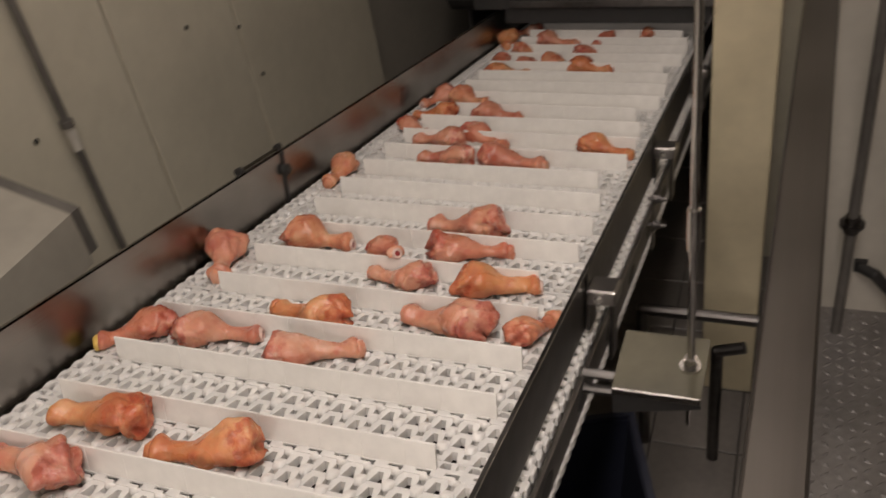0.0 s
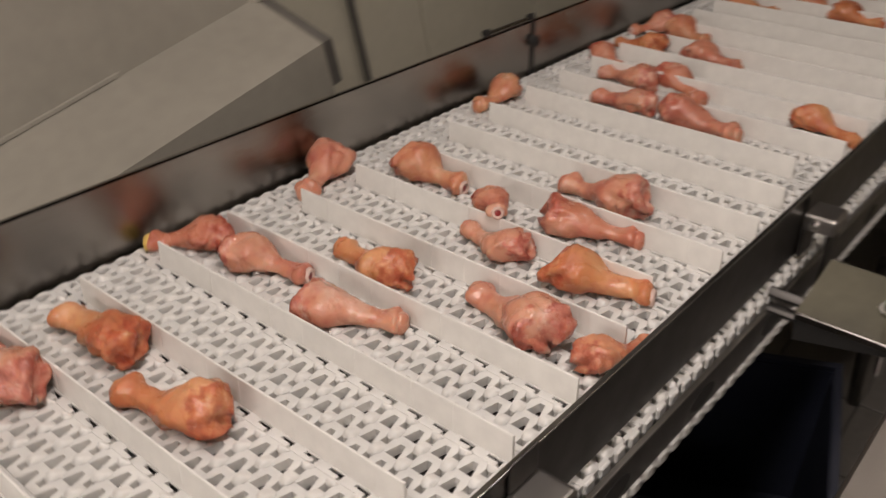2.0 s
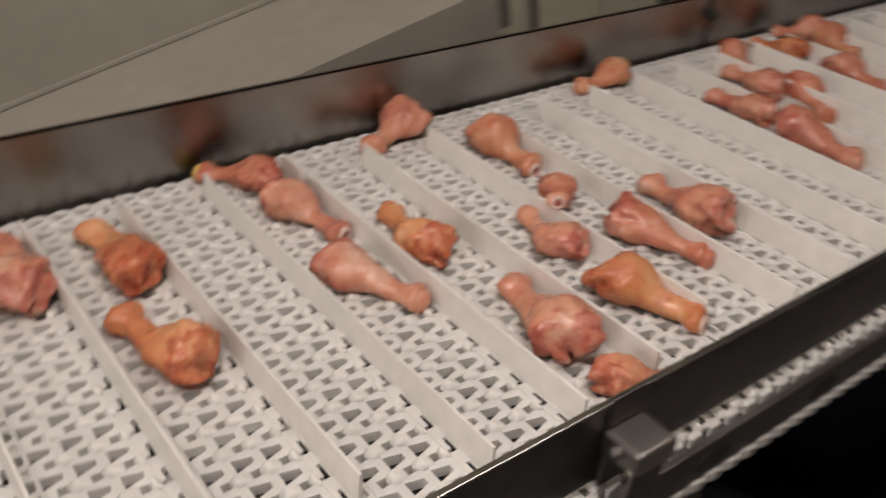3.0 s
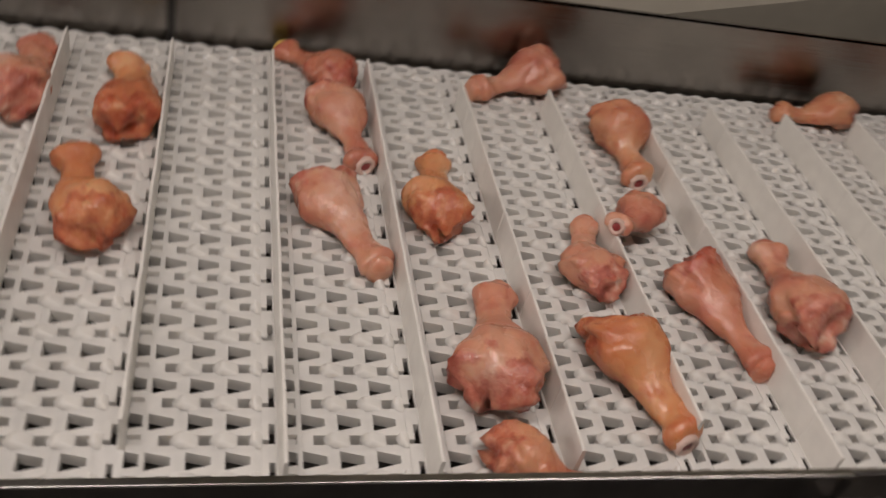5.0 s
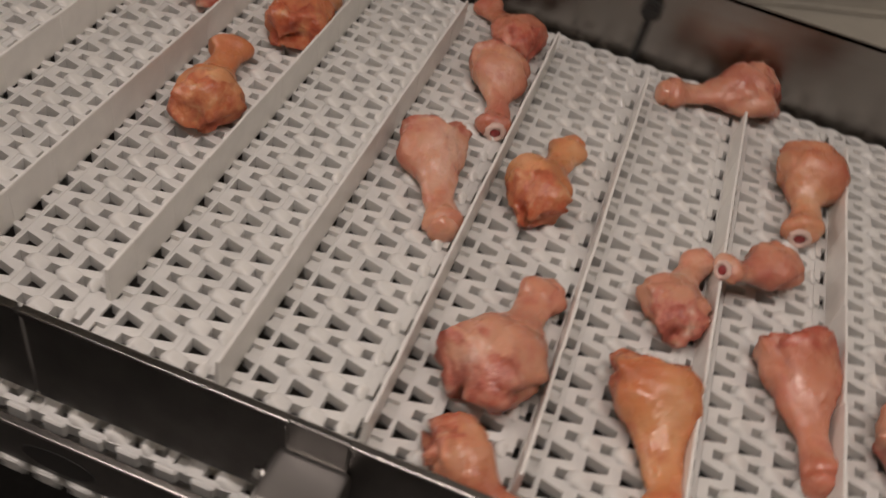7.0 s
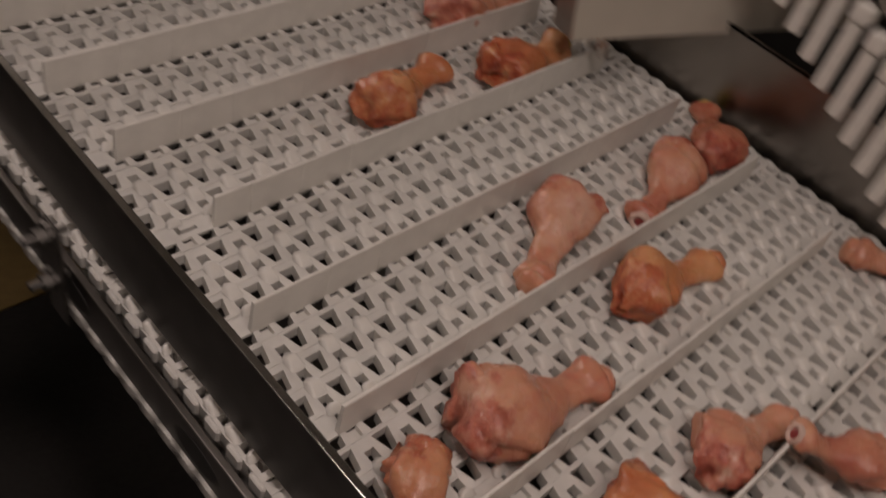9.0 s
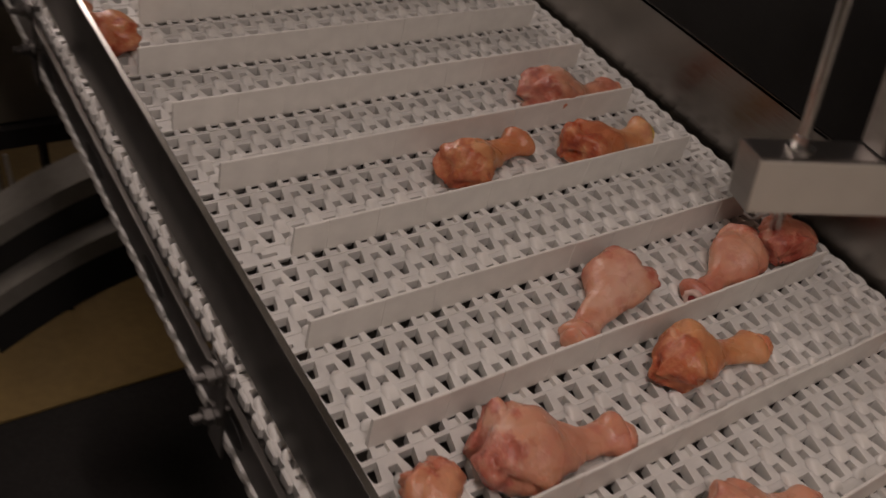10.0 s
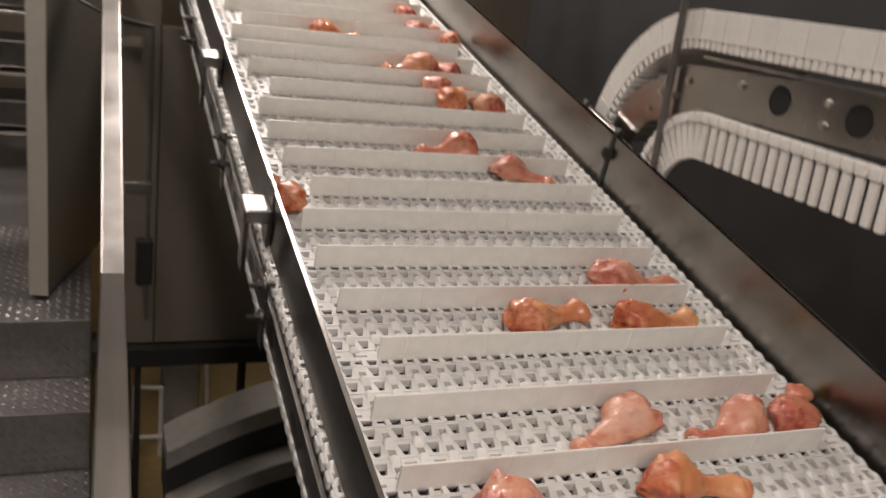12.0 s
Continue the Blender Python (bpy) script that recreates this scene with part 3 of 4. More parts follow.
# thick end x, y on the belt, heading of the thin end in degrees, distance to it, tip kind
PLACES = [
    (-0.239, -0.029, 177, 0.101, 0), (-0.221, 0.064, -178, 0.094, 2), (-0.069, 0.058, -163, 0.090, 0),
    (-0.322, 0.261, -140, 0.072, 2), (-0.250, 0.262, 19, 0.084, 1), (-0.101, 0.252, 25, 0.086, 0),
    (-0.103, 0.353, 174, 0.088, 0), (0.089, 0.362, 165, 0.094, 0), (0.074, 0.476, 15, 0.088, 1),
    (-0.364, 0.508, -68, 0.089, 0), (-0.261, 0.572, 3, 0.087, 1), (-0.106, 0.549, -45, 0.045, 1),
    (-0.028, 0.483, 170, 0.072, 0), (-0.006, 0.583, 14, 0.092, 0), (0.017, 0.665, 175, 0.096, 0),
    (-0.351, 0.906, -90, 0.074, 0), (0.172, 0.368, 66, 0.055, 0), (-0.142, 0.990, 180, 0.080, 0),
    (-0.059, 0.986, -4, 0.125, 0), (-0.197, 1.090, 171, 0.084, 0), (-0.156, 1.134, -27, 0.089, 0),
    (-0.330, 1.193, -35, 0.060, 1), (0.105, 1.097, -13, 0.078, 0), (-0.284, 1.288, -178, 0.065, 0),
    (-0.176, 1.292, -10, 0.078, 0), (-0.330, 1.430, -122, 0.073, 1), (-0.285, 1.409, -18, 0.076, 0),
    (-0.271, 1.660, 14, 0.082, 0), (-0.221, 1.758, 5, 0.070, 0), (-0.302, 1.786, -94, 0.070, 0),
    (-0.146, 1.775, -30, 0.080, 0), (-0.060, 1.736, -11, 0.080, 0), (-0.231, 2.041, -10, 0.110, 0),
    (-0.061, 2.085, -108, 0.067, 0), (-0.277, 1.927, 26, 0.070, 0), (-0.357, 2.078, -80, 0.082, 0),
    (-0.320, 2.205, -172, 0.070, 0), (-0.093, 1.920, 36, 0.070, 0), (0.054, 2.142, 45, 0.070, 0),
    (0.202, -0.260, -83, 0.070, 0), (-0.215, -0.381, 146, 0.075, 0),
    (-0.147, -0.460, 5, 0.080, 0), (-0.288, -0.667, -71, 0.075, 0), (-0.207, -0.682, -127, 0.095, 0),
    (-0.207, -0.773, -86, 0.075, 0), (-0.258, -0.869, -54, 0.075, 0), (-0.199, -0.870, 9, 0.085, 0),
    (-0.025, -1.055, 175, 0.080, 2), (-0.278, -1.149, -146, 0.075, 0), (-0.275, -1.273, -93, 0.075, 0),
    (-0.338, -1.075, -115, 0.075, 0),
]
LEANING = (-0.106, 0.549)    # its thin end lies up on a flight
# skin tones: pink, orange, red and pale yellowish, in the order of the places above
PINK, ORANGE, RED, PALE = (1.0, 0.94, 0.92), (1.0, 0.83, 0.56), (0.92, 0.72, 0.67), (1.0, 0.92, 0.78)
TONES = [PINK, ORANGE, ORANGE, RED, PINK, PINK, ORANGE, PINK, ORANGE, PINK, PALE, PINK, PINK, RED, PINK, PALE, PALE, PINK, PINK, PINK, RED, RED, ORANGE]
LABELS = ("raw chicken drumstick with pinkish skin on white belt", "raw chicken drumstick with pale cut bone end on belt",
          "raw chicken drumstick with yellow foot skin on belt")
drumsticks = []
for i, (x, y, turn, reach, kind) in enumerate(PLACES):
    tilt = 21 if (x, y) == LEANING else 0
    mesh, tip = LEGS[(i * 5 + 3) % len(LEGS)]
    leg = new("chicken_drumstick", mesh)
    size = min(max((reach + 0.034) / LEN, 0.80), 1.14)
    leg.scale = (size, size, size)
    tagged(leg, LABELS[kind], "drumstick", "drumsticks on the belt")
    leg.color = (*(TONES[i] if i < len(TONES) else (PINK, RED, PALE, ORANGE)[i % 4]), 1)
    sort = (SKIN_TIP, BONE, YELLOW_TIP)[kind]
    end = share("bone_end" if kind == 1 else "leg_end", sort, leg, Matrix.Translation(tip - Vector((0.0005, 0, 0))))
    end.color = leg.color
    if kind == 1:
        share("marrow", MARROW, end, pose(0.0008, 0, 0))
    drumsticks.append((leg, pose(x, y, 0.009 if tilt else 0.0015, 0, -tilt, turn)))


# ---- hanger with plate and rod beside the low guard ----
def hanger():
    top = empty("rod_hanger")
    tagged(top, "steel hanger plate on a threaded rod beside the belt", "hanger")
    bm = prism(bmesh.new(), [(0.318, 0.19), (0.405, 0.19), (0.405, 0.275), (0.318, 0.275)], 1.035, 1.039)
    part("plate", bm, M_WALL_REFLECTION, top, "steel bracket plate, olive for the wall it reflects")
    part("front_lip", boxed(0.318, 0.405, 0.1875, 0.1898, 1.031, 1.0395, bevel=0.0008), M_MIRROR, top)
    # black colour puts the shade under the plate into the gusset
    part("gusset", prism(bmesh.new(), [(0.318, 1.0305), (0.405, 1.0305), (0.405, 1.024), (0.322, 1.002), (0.318, 1.002)], 0.19, 0.193, "y"), M_BLACK, top, "gusset under the plate, coloured black for its shade")
    part("rod", rod(bmesh.new(), (0.39, 0.232, 0.955), (0.39, 0.232, 3.2), 0.0038), M_BRIGHT, top)
    part("sleeve", rod(bmesh.new(), (0.39, 0.232, 1.19), (0.39, 0.232, 1.235), 0.0062), M_BRIGHT, top)
    bm = bmesh.new()
    rod(bm, (0.39, 0.232, 1.039), (0.39, 0.232, 1.042), 0.011, 18), rod(bm, (0.39, 0.232, 1.042), (0.39, 0.232, 1.052), 0.007, 6)
    part("nut", bm, M_BRIGHT, top)
    bm = bmesh.new()
    for z in (1.006, 1.028):
        rod(bm, (0.283, 0.215, z), (0.33, 0.215, z), 0.006, 10)
    part("arm", bm, M_STEEL_DARK, top)
    return top


hanger()

# ---- service side: column, wall, pipes ----
column = part("column", boxed(0.315, 0.435, 1.2, 1.32, 0, 3.2, bevel=0.004), M_COLUMN)
tagged(column, "cream painted column beside the conveyor", "column", kind="structure")
tagged(part("wall_service", boxed(0.5, 3.0, 1.345, 1.45, 0, 3.2), M_PANEL), "cream insulated wall behind the tread plate", "wall", kind="structure")
tagged(part("wall_low", boxed(0.33, 0.5, 1.75, 1.85, 0, 3.2), M_WALL), "grey wall under the conveyor's low end", "wall", kind="structure")
p = part("upright_pipe", rod(bmesh.new(), (0.608, 1.26, 0.18), (0.608, 1.26, 3.2), 0.011), M_PIPE)
tagged(p, "dark upright service pipe with a fitting", "pipe")
part("fitting", rod(rod(bmesh.new(), (0.608, 1.26, 0.47), (0.608, 1.26, 0.51), 0.016), (0.608, 1.26, 0.487), (0.608, 1.26, 0.494), 0.026), M_STEEL_DARK, p)
bracket = empty("wall_bracket")
tagged(bracket, "dark bent steel bracket on the cream wall", "bracket")
part("plate", boxed(0.632, 0.66, 1.333, 1.3445, 0.302, 0.335, bevel=0.002), M_BLACK, bracket)
part("arm", tube_path(bmesh.new(), [(0.645, 1.333, 0.318), (0.675, 1.31, 0.318), (0.712, 1.31, 0.275)], 0.013), M_BLACK, bracket)
p = part("drain_pipe", tube_path(bmesh.new(), [(0.207, 1.0, 0.0), (0.207, 1.0, 0.419), (0.44, 1.0, 0.419)], 0.013), M_STEEL_DARK)
tagged(p, "dark bent steel water pipe above the floor", "pipe")
p = part("drain_pipe", tube_path(bmesh.new(), [(0.365, 0.98, 0.0), (0.365, 0.98, 0.34), (0.42, 0.98, 0.36)], 0.013), M_STEEL_DARK)
tagged(p, "dark upright steel water pipe above the floor", "pipe")


# ---- platform, stairs and rail ----
def tread_mesh(bm, x0, x1, y0, y1, z):
    """Raised lens-shaped bars of tread plate, in a basket pattern."""
    s = 0.026
    i = 0
    y = y0 + s / 2
    while y < y1:
        x = x0 + s / 2
        j = 0
        while x < x1:
            a = math.pi / 4 if (i + j) % 2 else -math.pi / 4
            dx, dy = math.cos(a), math.sin(a)
            h, w = 0.0130, 0.0044
            e = [bm.verts.new((x + dx * k - dy * q, y + dy * k + dx * q, z)) for k, q in ((h, 0), (0, w), (-h, 0), (0, -w))]
            t = bm.verts.new((x, y, z + 0.0030))
            for k in range(4):
                bm.faces.new((e[k], e[(k + 1) % 4], t))
            x += s
            j += 1
        y += s
        i += 1


def riser_bars(bm, x0, x1, y, z0, z1):
    """The same bars on an upright riser."""
    s = 0.026
    for i in range(int((z1 - z0) / s)):
        for j in range(int((x1 - x0) / s)):
            a = math.pi / 4 if (i + j) % 2 else -math.pi / 4
            x, z = x0 + s * (j + 0.5), z0 + s * (i + 0.5)
            dx, dz = math.cos(a), math.sin(a)
            e = [bm.verts.new((x + dx * k - dz * q, y, z + dz * k + dx * q)) for k, q in ((0.0130, 0), (0, 0.0044), (-0.0130, 0), (0, -0.0044))]
            t = bm.verts.new((x, y + 0.0030, z))
            for k in range(4):
                bm.faces.new((e[k], e[(k + 1) % 4], t))


def platform():
    top = empty("platform")
    tagged(top, "steel tread-plate platform beside the conveyor", "platform", kind="structure")
    part("deck", boxed(0.462, 1.6, -2.84, 1.344, 0.15, 0.18), M_TREAD, top)
    bm = bmesh.new()
    tread_mesh(bm, 0.5, 1.0, 0.3, 1.33, 0.18)
    tagged(part("tread_bars", bm, M_TREAD, top), kind="stuff")
    return top


def stairs():
    top = empty("stairs")
    tagged(top, "steel stairs of patterned tread plate going up", "stairs", kind="structure")
    for i, (y0, y1) in enumerate(((-3.06, -2.84), (-3.28, -3.06), (-6.2, -3.28))):
        z = 0.36 + 0.18 * i
        step = part("step", boxed(0.462, 1.5, y0, y1, z - 0.18, z, bevel=0.003), M_TREAD, top)
        bm = bmesh.new()
        tread_mesh(bm, 0.462, 1.0, y0 + 0.005 if i < 2 else -4.2, y1, z)
        riser_bars(bm, 0.462, 1.0, y1, z - 0.18, z)
        tagged(part("tread_bars", bm, M_TREAD, step), kind="stuff")
    return top


platform()
stairs()


def square_tube(bm, a, b, w):
    a, b = Vector(a), Vector(b)
    m = Matrix.Translation((a + b) / 2) @ (b - a).to_track_quat("Z", "X").to_matrix().to_4x4()
    tmp = bmesh.new()
    box(tmp, -w / 2, w / 2, -w / 2, w / 2, -(b - a).length / 2, (b - a).length / 2, bevel=0.003)
    tmp.transform(m)
    me = bpy.data.meshes.new("tmp")
    tmp.to_mesh(me)
    tmp.free()
    bm.from_mesh(me)
    bpy.data.meshes.remove(me)


def handrail():
    top = empty("handrail")
    tagged(top, "square stainless steel handrail along platform and stairs", "handrail")
    # one steel in two colours: level part shaded, sloping part bright
    bm = bmesh.new()
    square_tube(bm, (0.4965, 1.2, 1.2), (0.427, -2.3, 1.2), 0.042)
    part("rail", bm, M_RAIL_SHADED, top)
    bm = bmesh.new()
    square_tube(bm, (0.427, -2.3, 1.2), (0.415, -3.6, 1.9), 0.040)
    part("sloping_rail", bm, M_STEEL, top)
    for y in (-1.2, 1.15):
        bm = bmesh.new()
        square_tube(bm, (0.4727 + y * 0.0199, y, 0.0), (0.4727 + y * 0.0199, y, 1.18), 0.04)
        part("post", bm, M_STEEL_DARK, top)
    for y, z in ((-2.6, 1.30), (-3.1, 1.55)):
        part("bracket", boxed(0.345, 0.404, y - 0.012, y + 0.012, z - 0.012, z + 0.012), M_BRIGHT, top)
    return top


handrail()

# ---- top of the stairs ----
door = part("door_open", boxed(0.0, 0.05, -0.6, -0.004, 0.0, 2.1, bevel=0.003), M_DOOR, m=pose(0.585, -3.44, 0.735, 0, 0, -16))
part("door_edge", boxed(-0.002, 0.052, -0.0038, 0.002, 0.0, 2.1, bevel=0.001), M_PANEL, door, "pale door edge trim")
tagged(door, "open grey-olive insulated door with pale edge at the landing", "door", kind="structure")
partition = empty("partition")
tagged(partition, "grey-olive partition panel under the conveyor", "wall", kind="structure")
part("panel", boxed(-0.3, 0.288, -3.3, -3.24, 0.66, 1.58, bevel=0.003), M_OLIVE, partition)
part("panel", boxed(0.29, 0.42, -3.3, -3.24, 0.66, 3.2, bevel=0.003), M_OLIVE, partition)
beam = part("support_beam", boxed(-0.1, 0.46, -3.34, -3.2, 0.60, 0.655), M_BLACK)
tagged(beam, "black support beam below the partition", "beam")
for x in (0.02, 0.33, 0.36):
    part("leg", boxed(x - 0.008, x + 0.008, -3.3, -3.24, 0, 0.6), M_BLACK, beam)


def chute(y, z, deep):
    """A curved trough: an arched wall with a lighter folded rim on top."""
    top = empty("curved_chute")
    tagged(top, "dark grey curved metal chute under the belt", "chute")
    n = 16
    pts = [(0.30 - 0.5 * k / n, z - 0.15 * (1 - math.sin(math.pi / 2 * min(1, 0.12 + k / n * 1.1)))) for k in range(n + 1)]
    part("trough", prism(bmesh.new(), pts + [(a, b - 0.10) for a, b in reversed(pts)], y - deep, y, "y"), M_BLACK, top)
    part("rim", prism(bmesh.new(), [(a, b + 0.045) for a, b in pts] + [(a, b + 0.001) for a, b in reversed(pts)], y - deep, y + 0.012, "y"), M_CHUTE, top, "dull grey folded rim")
    return top


chute(-2.56, 0.772, 0.12)
chute(-2.50, 0.655, 0.12)




# ---- what stands under the partition ----
def under_frame():
    top = empty("white_floor_frame")
    tagged(top, "white tubular frame standing on the yellow floor", "frame")
    bm = tube_path(bmesh.new(), [(0.315, -3.7, 0.0), (0.315, -3.7, 0.285), (0.225, -3.7, 0.275), (0.225, -3.7, 0.0)], 0.009)
    part("hoop", bm, M_FLIGHT, top)
    bm = tube_path(bmesh.new(), [(0.07, -3.7, 0.36), (0.06, -3.7, 0.13), (0.01, -3.7, 0.12)], 0.008)
    part("bent_leg", bm, M_FLIGHT, top)
    part("foot_bar", rod(bmesh.new(), (0.33, -3.69, 0.09), (0.21, -3.69, 0.085), 0.008), M_FLIGHT, top)
    return top


under_frame()
cabinet = part("floor_cabinet", boxed(0.085, 0.215, -3.9, -3.75, 0.0, 0.42, bevel=0.006), M_CHUTE)
tagged(cabinet, "dull grey metal cabinet on the yellow floor", "cabinet")
part("side_seam", boxed(0.088, 0.092, -3.7495, -3.7475, 0.02, 0.40), M_BRIGHT, cabinet)
conduit = part("wall_conduit", tube_path(bmesh.new(), [(0.315, -3.215, 0.75), (0.315, -3.215, 1.58), (0.43, -3.2, 1.60), (0.56, -3.2, 1.66)], 0.0055, 8), M_PIPE)
tagged(conduit, "thin dark cable running up the partition", "cable")
part("switch_box", boxed(0.30, 0.345, -3.239, -3.2, 0.86, 0.99, bevel=0.006), M_BLACK, conduit, "small black switch box")


# ---- second conveyor with hanging flights ----
def second_conveyor():
    at = Matrix.Translation((-0.36, -0.9, 0.0))
    size = 0.696
    place = at @ Matrix.Rotation(radians(-3.4), 4, "Z") @ Matrix.Diagonal((1, 1.085, 1, 1)) @ at.inverted()
    top = empty("cross_conveyor", place @ Matrix.Translation((0.141, -0.209, 0.548)) @ Matrix.Diagonal((size, size, size, 1)))
    tagged(top, "second conveyor with white flighted belt and drilled plate", "conveyor")
    x = -0.72
    def bent(r, high, drop, gap=0.031, start=-1.45):
        """The way over the bend: along the arc, then straight down the steep part."""
        n = max(3, round(radians(46) * r / gap))
        turns = [46 * k / n for k in range(n + 1)]
        pts = [(start + r * math.sin(radians(f)), high - r * (1 - math.cos(radians(f))), f) for f in turns]
        y, z, f = pts[-1]
        return pts + [(y + d * math.cos(radians(f)), z - d * math.sin(radians(f)), f) for d in (gap * k for k in range(1, int(drop / gap)))]

    lower = [(y, z) for y, z, _ in reversed(bent(0.26, 1.595, 0.55))]
    upper = [(y, z) for y, z, _ in bent(0.365, 1.70, 0.55)]
    outline = lower + [(-1.7, 1.60), (-2.25, 1.585), (-2.44, 1.52), (-2.58, 1.36), (-2.66, 1.38), (-2.54, 1.57), (-2.33, 1.675), (-1.7, 1.705)] + upper
    part("side_plate", prism(bmesh.new(), outline, x - 0.004, x, "x"), M_MIRROR, top)
    # near-black discs on the uncut plate paint in the darkness of two holes
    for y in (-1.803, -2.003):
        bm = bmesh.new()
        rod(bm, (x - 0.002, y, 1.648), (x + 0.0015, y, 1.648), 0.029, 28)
        part("hole", bm, M_HOLE_SHADE, top)
    for y, z in ((-1.88, 1.665), (-1.88, 1.625), (-2.12, 1.66), (-2.3, 1.64), (-2.4, 1.6), (-2.34, 1.6), (-2.44, 1.55)):
        part("plate_bolt", bolt(bmesh.new(), (x, y, z), (1, 0, 0), 0.006, 0.008), M_BRIGHT, top)
    # the belt's way round: along the top, over the nose, back below
    way = [(y, z, 90 - f) for y, z, f in reversed(bent(0.38, 1.715, 0.55, 0.0405))]
    for k in range(1, 21):
        way.append((-1.45 - 0.81 * k / 20, 1.715, 90))
    for k in range(1, 12):
        a = radians(90 + 75 * k / 11)
        way.append((-2.26 + 0.36 * math.cos(a), 1.355 + 0.36 * math.sin(a), 90 + 75 * k / 11))
    low = [(y, z, -90 - 0.24 * f) for y, z, f in reversed(bent(0.25, 1.585, 0.63, 0.040, start=-1.45))]
    for k in range(1, 25):
        low.append((-1.45 - 0.75 * k / 24, 1.585, -90))
    for k in range(1, 12):
        a = radians(90 + 75 * k / 11)
        low.append((-2.2 + 0.24 * math.cos(a), 1.345 + 0.24 * math.sin(a), -90 + 75 * k / 11))
    # the lip along the plate's upper edge
    part("plate_lip", boxed(x, x + 0.012, -2.25, -1.45, 1.697, 1.703), M_BRIGHT, top)
    bm = boxed(-0.012, 0.0, 0.026, 0.105, -0.0084, 0.0084, bevel=0.003)
    box(bm, -0.03, 0.003, 0.0, 0.025, -0.0128, 0.0128, bevel=0.005)
    blade = finish(bm, "blade", M_FLIGHT)
    bm = boxed(-0.45, 0.0, 0.02, 0.085, -0.0202, 0.0202, bevel=0.0008, segments=1)
    for k in (-1, 1):
        box(bm, -0.45, -0.001, 0.0, 0.0195, k * 0.0101 - 0.007, k * 0.0101 + 0.007, bevel=0.003)
    short = finish(bm, "blade", M_FLIGHT)
    bm = boxed(-0.012, 0.0, 0.026, 0.125, -0.0094, 0.0094, bevel=0.003)
    box(bm, -0.03, 0.003, 0.0, 0.025, -0.0128, 0.0128, bevel=0.005)
    long_blade = finish(bm, "blade", M_FLIGHT)
    bm = boxed(-0.45, 0.0, 0.02, 0.085, -0.0247, 0.0247, bevel=0.0008, segments=1)
    for k in (-1, 1):
        box(bm, -0.45, -0.001, 0.0, 0.0195, k * 0.0101 - 0.007, k * 0.0101 + 0.007, bevel=0.003)
    bend_blade = finish(bm, "blade", M_FLIGHT)
    for mesh, some in ((short, [w for w in way if abs(w[2] - 90) < 1]), (bend_blade, [w for w in way if abs(w[2] - 90) >= 1]), (long_blade, [w for w in low if w[0] > -1.4]), (blade, [w for w in low if w[0] <= -1.4])):
        for k, (y, z, a) in enumerate(some):
            # the blade's y runs outwards along angle a in the y-z plane
            share("blade", mesh, top, pose(x + 0.01 + 0.0007 * (k % 2), y, z, a, 0, 0))
    return top


second_conveyor()
p = part("hanging_rod", rod(bmesh.new(), (-0.41, -1.925, 1.256), (-0.41, -1.925, 3.2), 0.0062), M_PIPE)
tagged(p, "thin dark hanging rod beside the second conveyor", "rod")
# black sheet added in place of the unlit space behind the conveyor
tagged(part("dark_partition", boxed(-1.5, -1.4, -4.5, -1.0, 0, 3.2), M_BLACK), "added black sheet standing for the unlit space behind the second conveyor", "wall", kind="structure")


# ---- steel hanger over the tall guard ----
def post_hanger():
    top = empty("guard_hanger", pose(-0.25, -1.15, 1.33, 0, 0, 151.6))
    tagged(top, "steel block on rod and post over the guard", "hanger")
    part("block", boxed(0.0, 0.34, 0.0, 0.05, 0.0, 0.058, bevel=0.003), M_STEEL, top)
    # thin cream sheet paints the bright reflection on the steel block's face
    part("face_plate", boxed(0.0, 0.338, -0.003, -0.0005, 0.002, 0.056, bevel=0.001), M_PANEL, top, "block's front face, cream for its bright reflection")
    part("rod", rod(bmesh.new(), (0.05, 0.025, -0.03), (0.05, 0.025, 1.86), 0.0055), M_BRIGHT, top)
    part("post", boxed(0.125, 0.2, 0.01, 0.05, 0.0585, 1.86, bevel=0.003), M_STEEL, top)
    bm = bmesh.new()
    rod(bm, (0.05, 0.025, 0.058), (0.05, 0.025, 0.061), 0.014, 18), rod(bm, (0.05, 0.025, 0.061), (0.05, 0.025, 0.072), 0.008, 6)
    part("nut", bm, M_BRIGHT, top)
    return top


post_hanger()

# ---- dark hood over the low end ----
def hood():
    top = empty("discharge_hood", INC)
    tagged(top, "dark steel hood over the belt's low end", "hood")
    part("front", boxed(-0.48, 0.31, 2.10, 2.12, 0.100, 0.9), M_BLACK, top)
    part("apron", boxed(-0.38, 0.232, 2.105, 2.113, 0.058, 0.0995), M_BLACK, top)
    part("cross_rail", boxed(-0.36, 0.3, 2.08, 2.0985, 0.108, 0.128, bevel=0.002), M_STEEL_DARK, top)
    part("roof", boxed(-0.48, 0.31, 2.122, 3.6, 0.3, 0.32), M_DARK, top)
    for x in (-0.62, 0.3):
        part("cheek", boxed(x, x + 0.01, 2.442, 3.6, -0.12, 0.298), M_DARK, top)
    bm = bmesh.new()
    rod(bm, (-0.62, 2.3, 0.14), (-0.5, 2.3, 0.14), 0.075, 24)
    part("motor_drum", bm, M_BLACK, top, "black round motor drum")
    return top


hood()


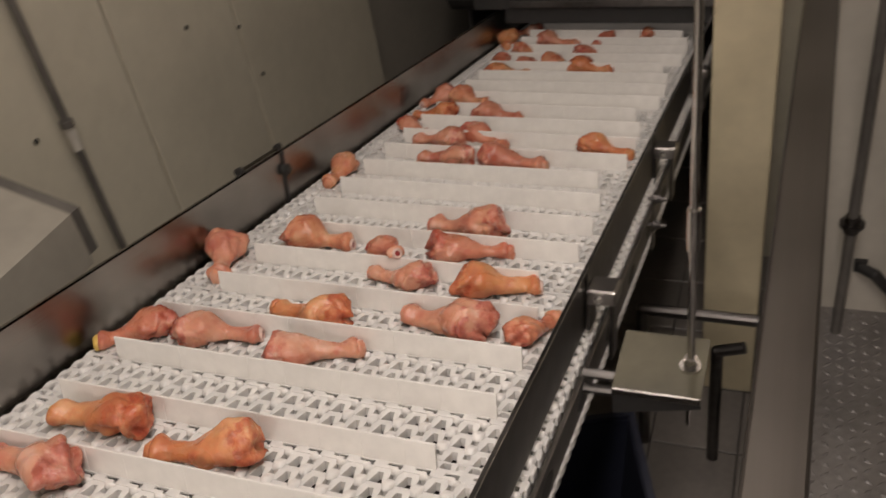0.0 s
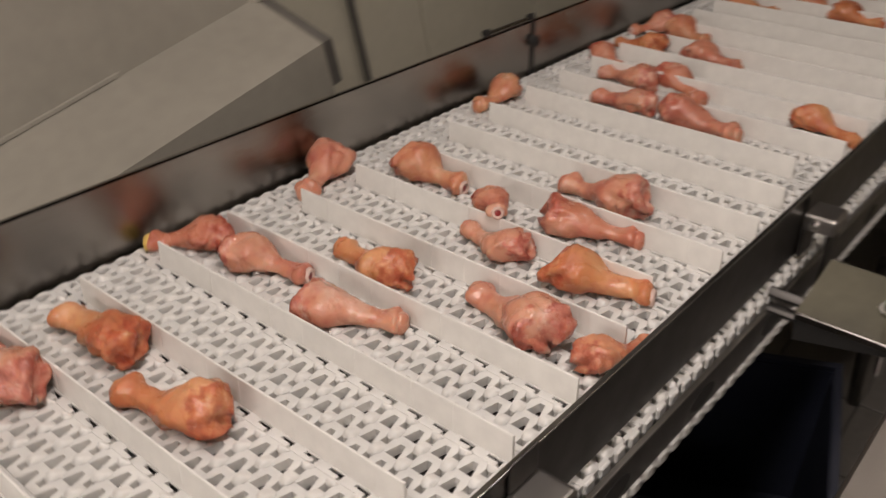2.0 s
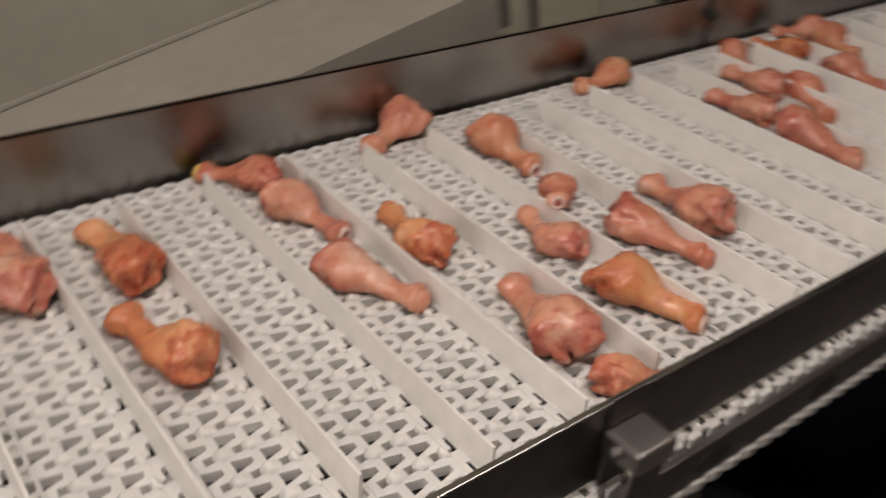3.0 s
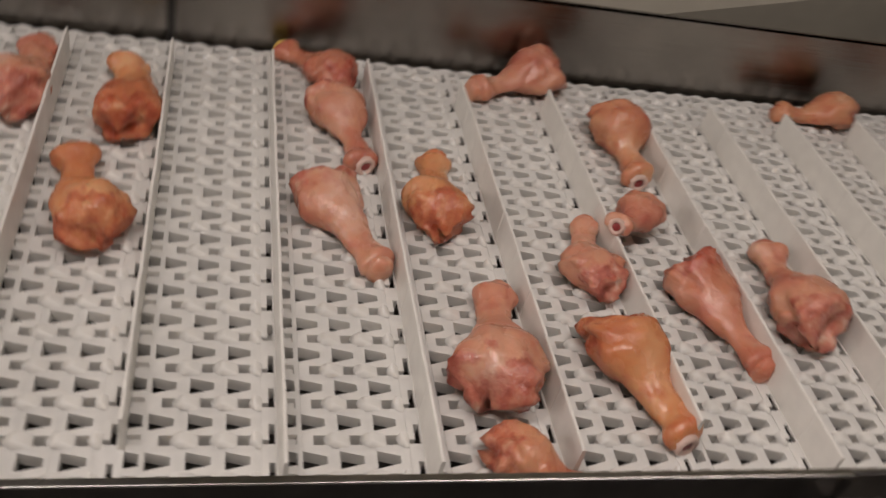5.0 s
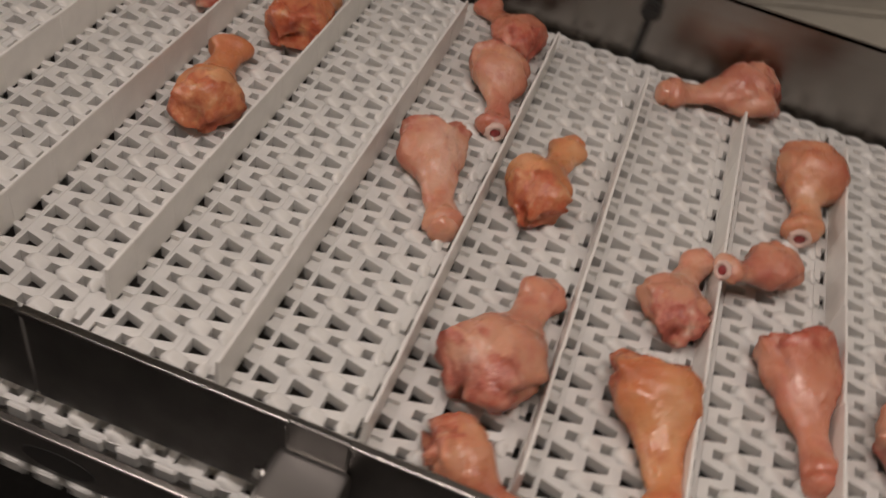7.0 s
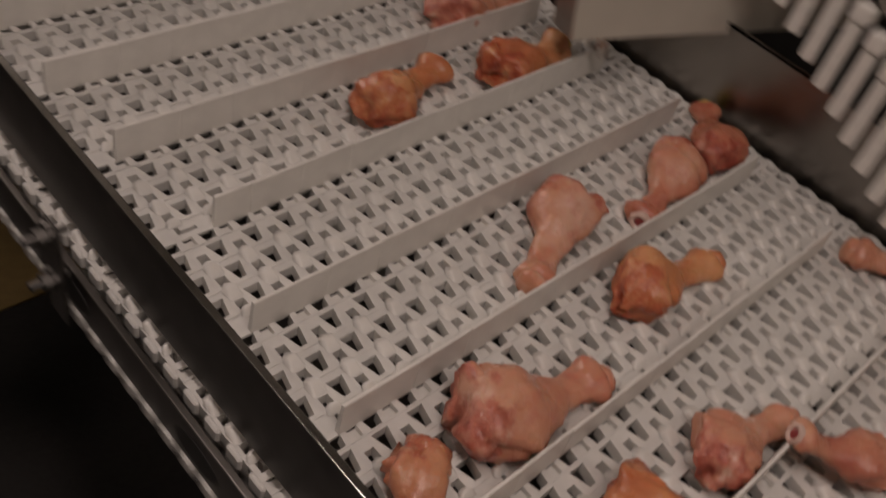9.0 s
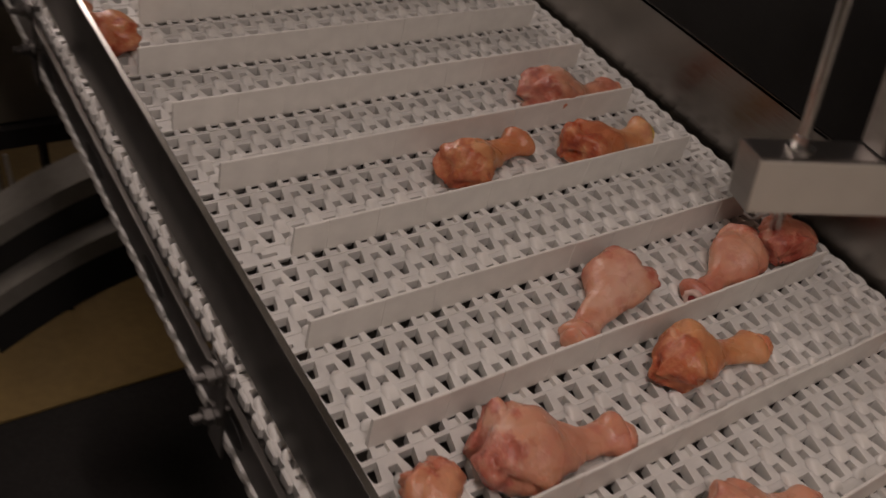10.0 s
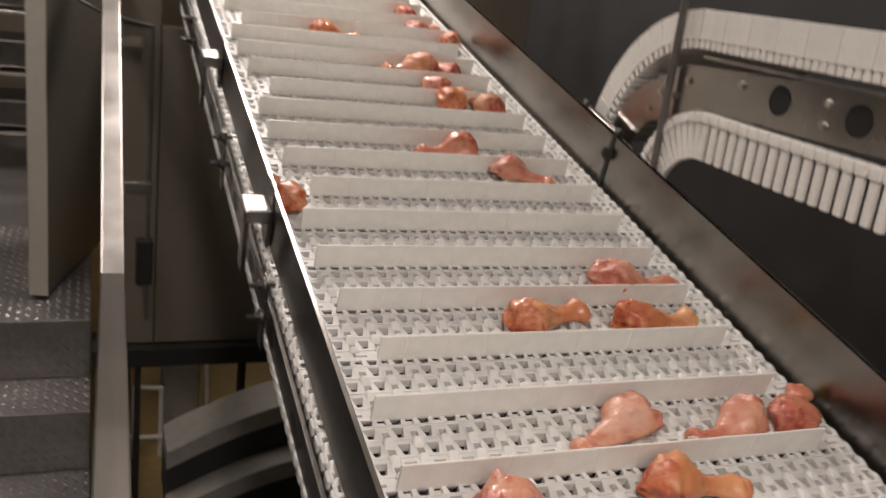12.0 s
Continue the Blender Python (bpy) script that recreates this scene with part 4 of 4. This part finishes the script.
# ---- bin on the floor, rack beyond the door ----
def bin_box(x, y, turn):
    m = pose(x, y, 0, 0, 0, turn)
    bm = bmesh.new()
    lo, hi = 0.13, 0.17
    prism(bm, [(-lo, -lo), (lo, -lo), (lo, lo), (-lo, lo)], 0.0, 0.012)
    ring = [[bm.verts.new((a * r, b * r, z)) for a, b in ((-1, -1), (1, -1), (1, 1), (-1, 1))] for r, z in ((lo, 0.0), (hi, 0.36), (hi + 0.012, 0.36), (hi + 0.012, 0.345), (hi + 0.004, 0.345), (lo + 0.006, 0.0))]
    for a, b in zip(ring, ring[1:]):
        for k in range(4):
            bm.faces.new((a[k], a[(k + 1) % 4], b[(k + 1) % 4], b[k]))
    ob = part("waste_bin", bm, M_NAVY, m=m)
    rim = bmesh.new()
    for x0, x1, y0, y1 in ((-0.185, 0.185, 0.1725, 0.185), (-0.185, 0.185, -0.185, -0.1725), (0.1725, 0.185, -0.172, 0.172), (-0.185, -0.1725, -0.172, 0.172)):
        box(rim, x0, x1, y0, y1, 0.362, 0.372)
    part("rim", rim, M_NAVY, ob)
    return tagged(ob, "dark navy plastic bin on the tiled floor", "bin")


bin_box(0.12, 0.52, 20)


def rack():
    top = empty("storage_rack")
    tagged(top, "dark storage rack with pale trays beyond the door", "rack")
    for x in (0.66, 1.3):
        for y in (-5.4, -5.0):
            part("upright", boxed(x - 0.015, x + 0.015, y - 0.015, y + 0.015, 0.72, 2.2), M_BLACK, top)
    for z in (0.9, 1.16, 1.42, 1.68):
        part("tray", boxed(0.68, 1.28, -5.4, -4.98, z, z + 0.015, bevel=0.003), M_BRIGHT, top)
    for z in (0.93, 1.19, 1.45):
        part("crate", boxed(0.71, 1.24, -5.36, -5.02, z, z + 0.12, bevel=0.01), M_STEEL_DARK, top)
    return top


rack()

# ---- what moves ----
TICKS = [0.0, 0.1, 1.0, 2.0, 3.0, 4.0, 5.0, 6.0, 7.0, 8.0, 9.0, 10.0, 11.0, 11.9, 12.0]


def motions():
    def carried_rows(m, way=-1):
        return [(t, INC @ pose(0, way * SPEED * t, 0) @ m) for t in TICKS]

    walk(belt, carried_rows(Matrix.Identity(4)))
    walk(return_strand, carried_rows(Matrix.Identity(4), 1))
    for leg, m in drumsticks:
        walk(leg, carried_rows(m))


motions()
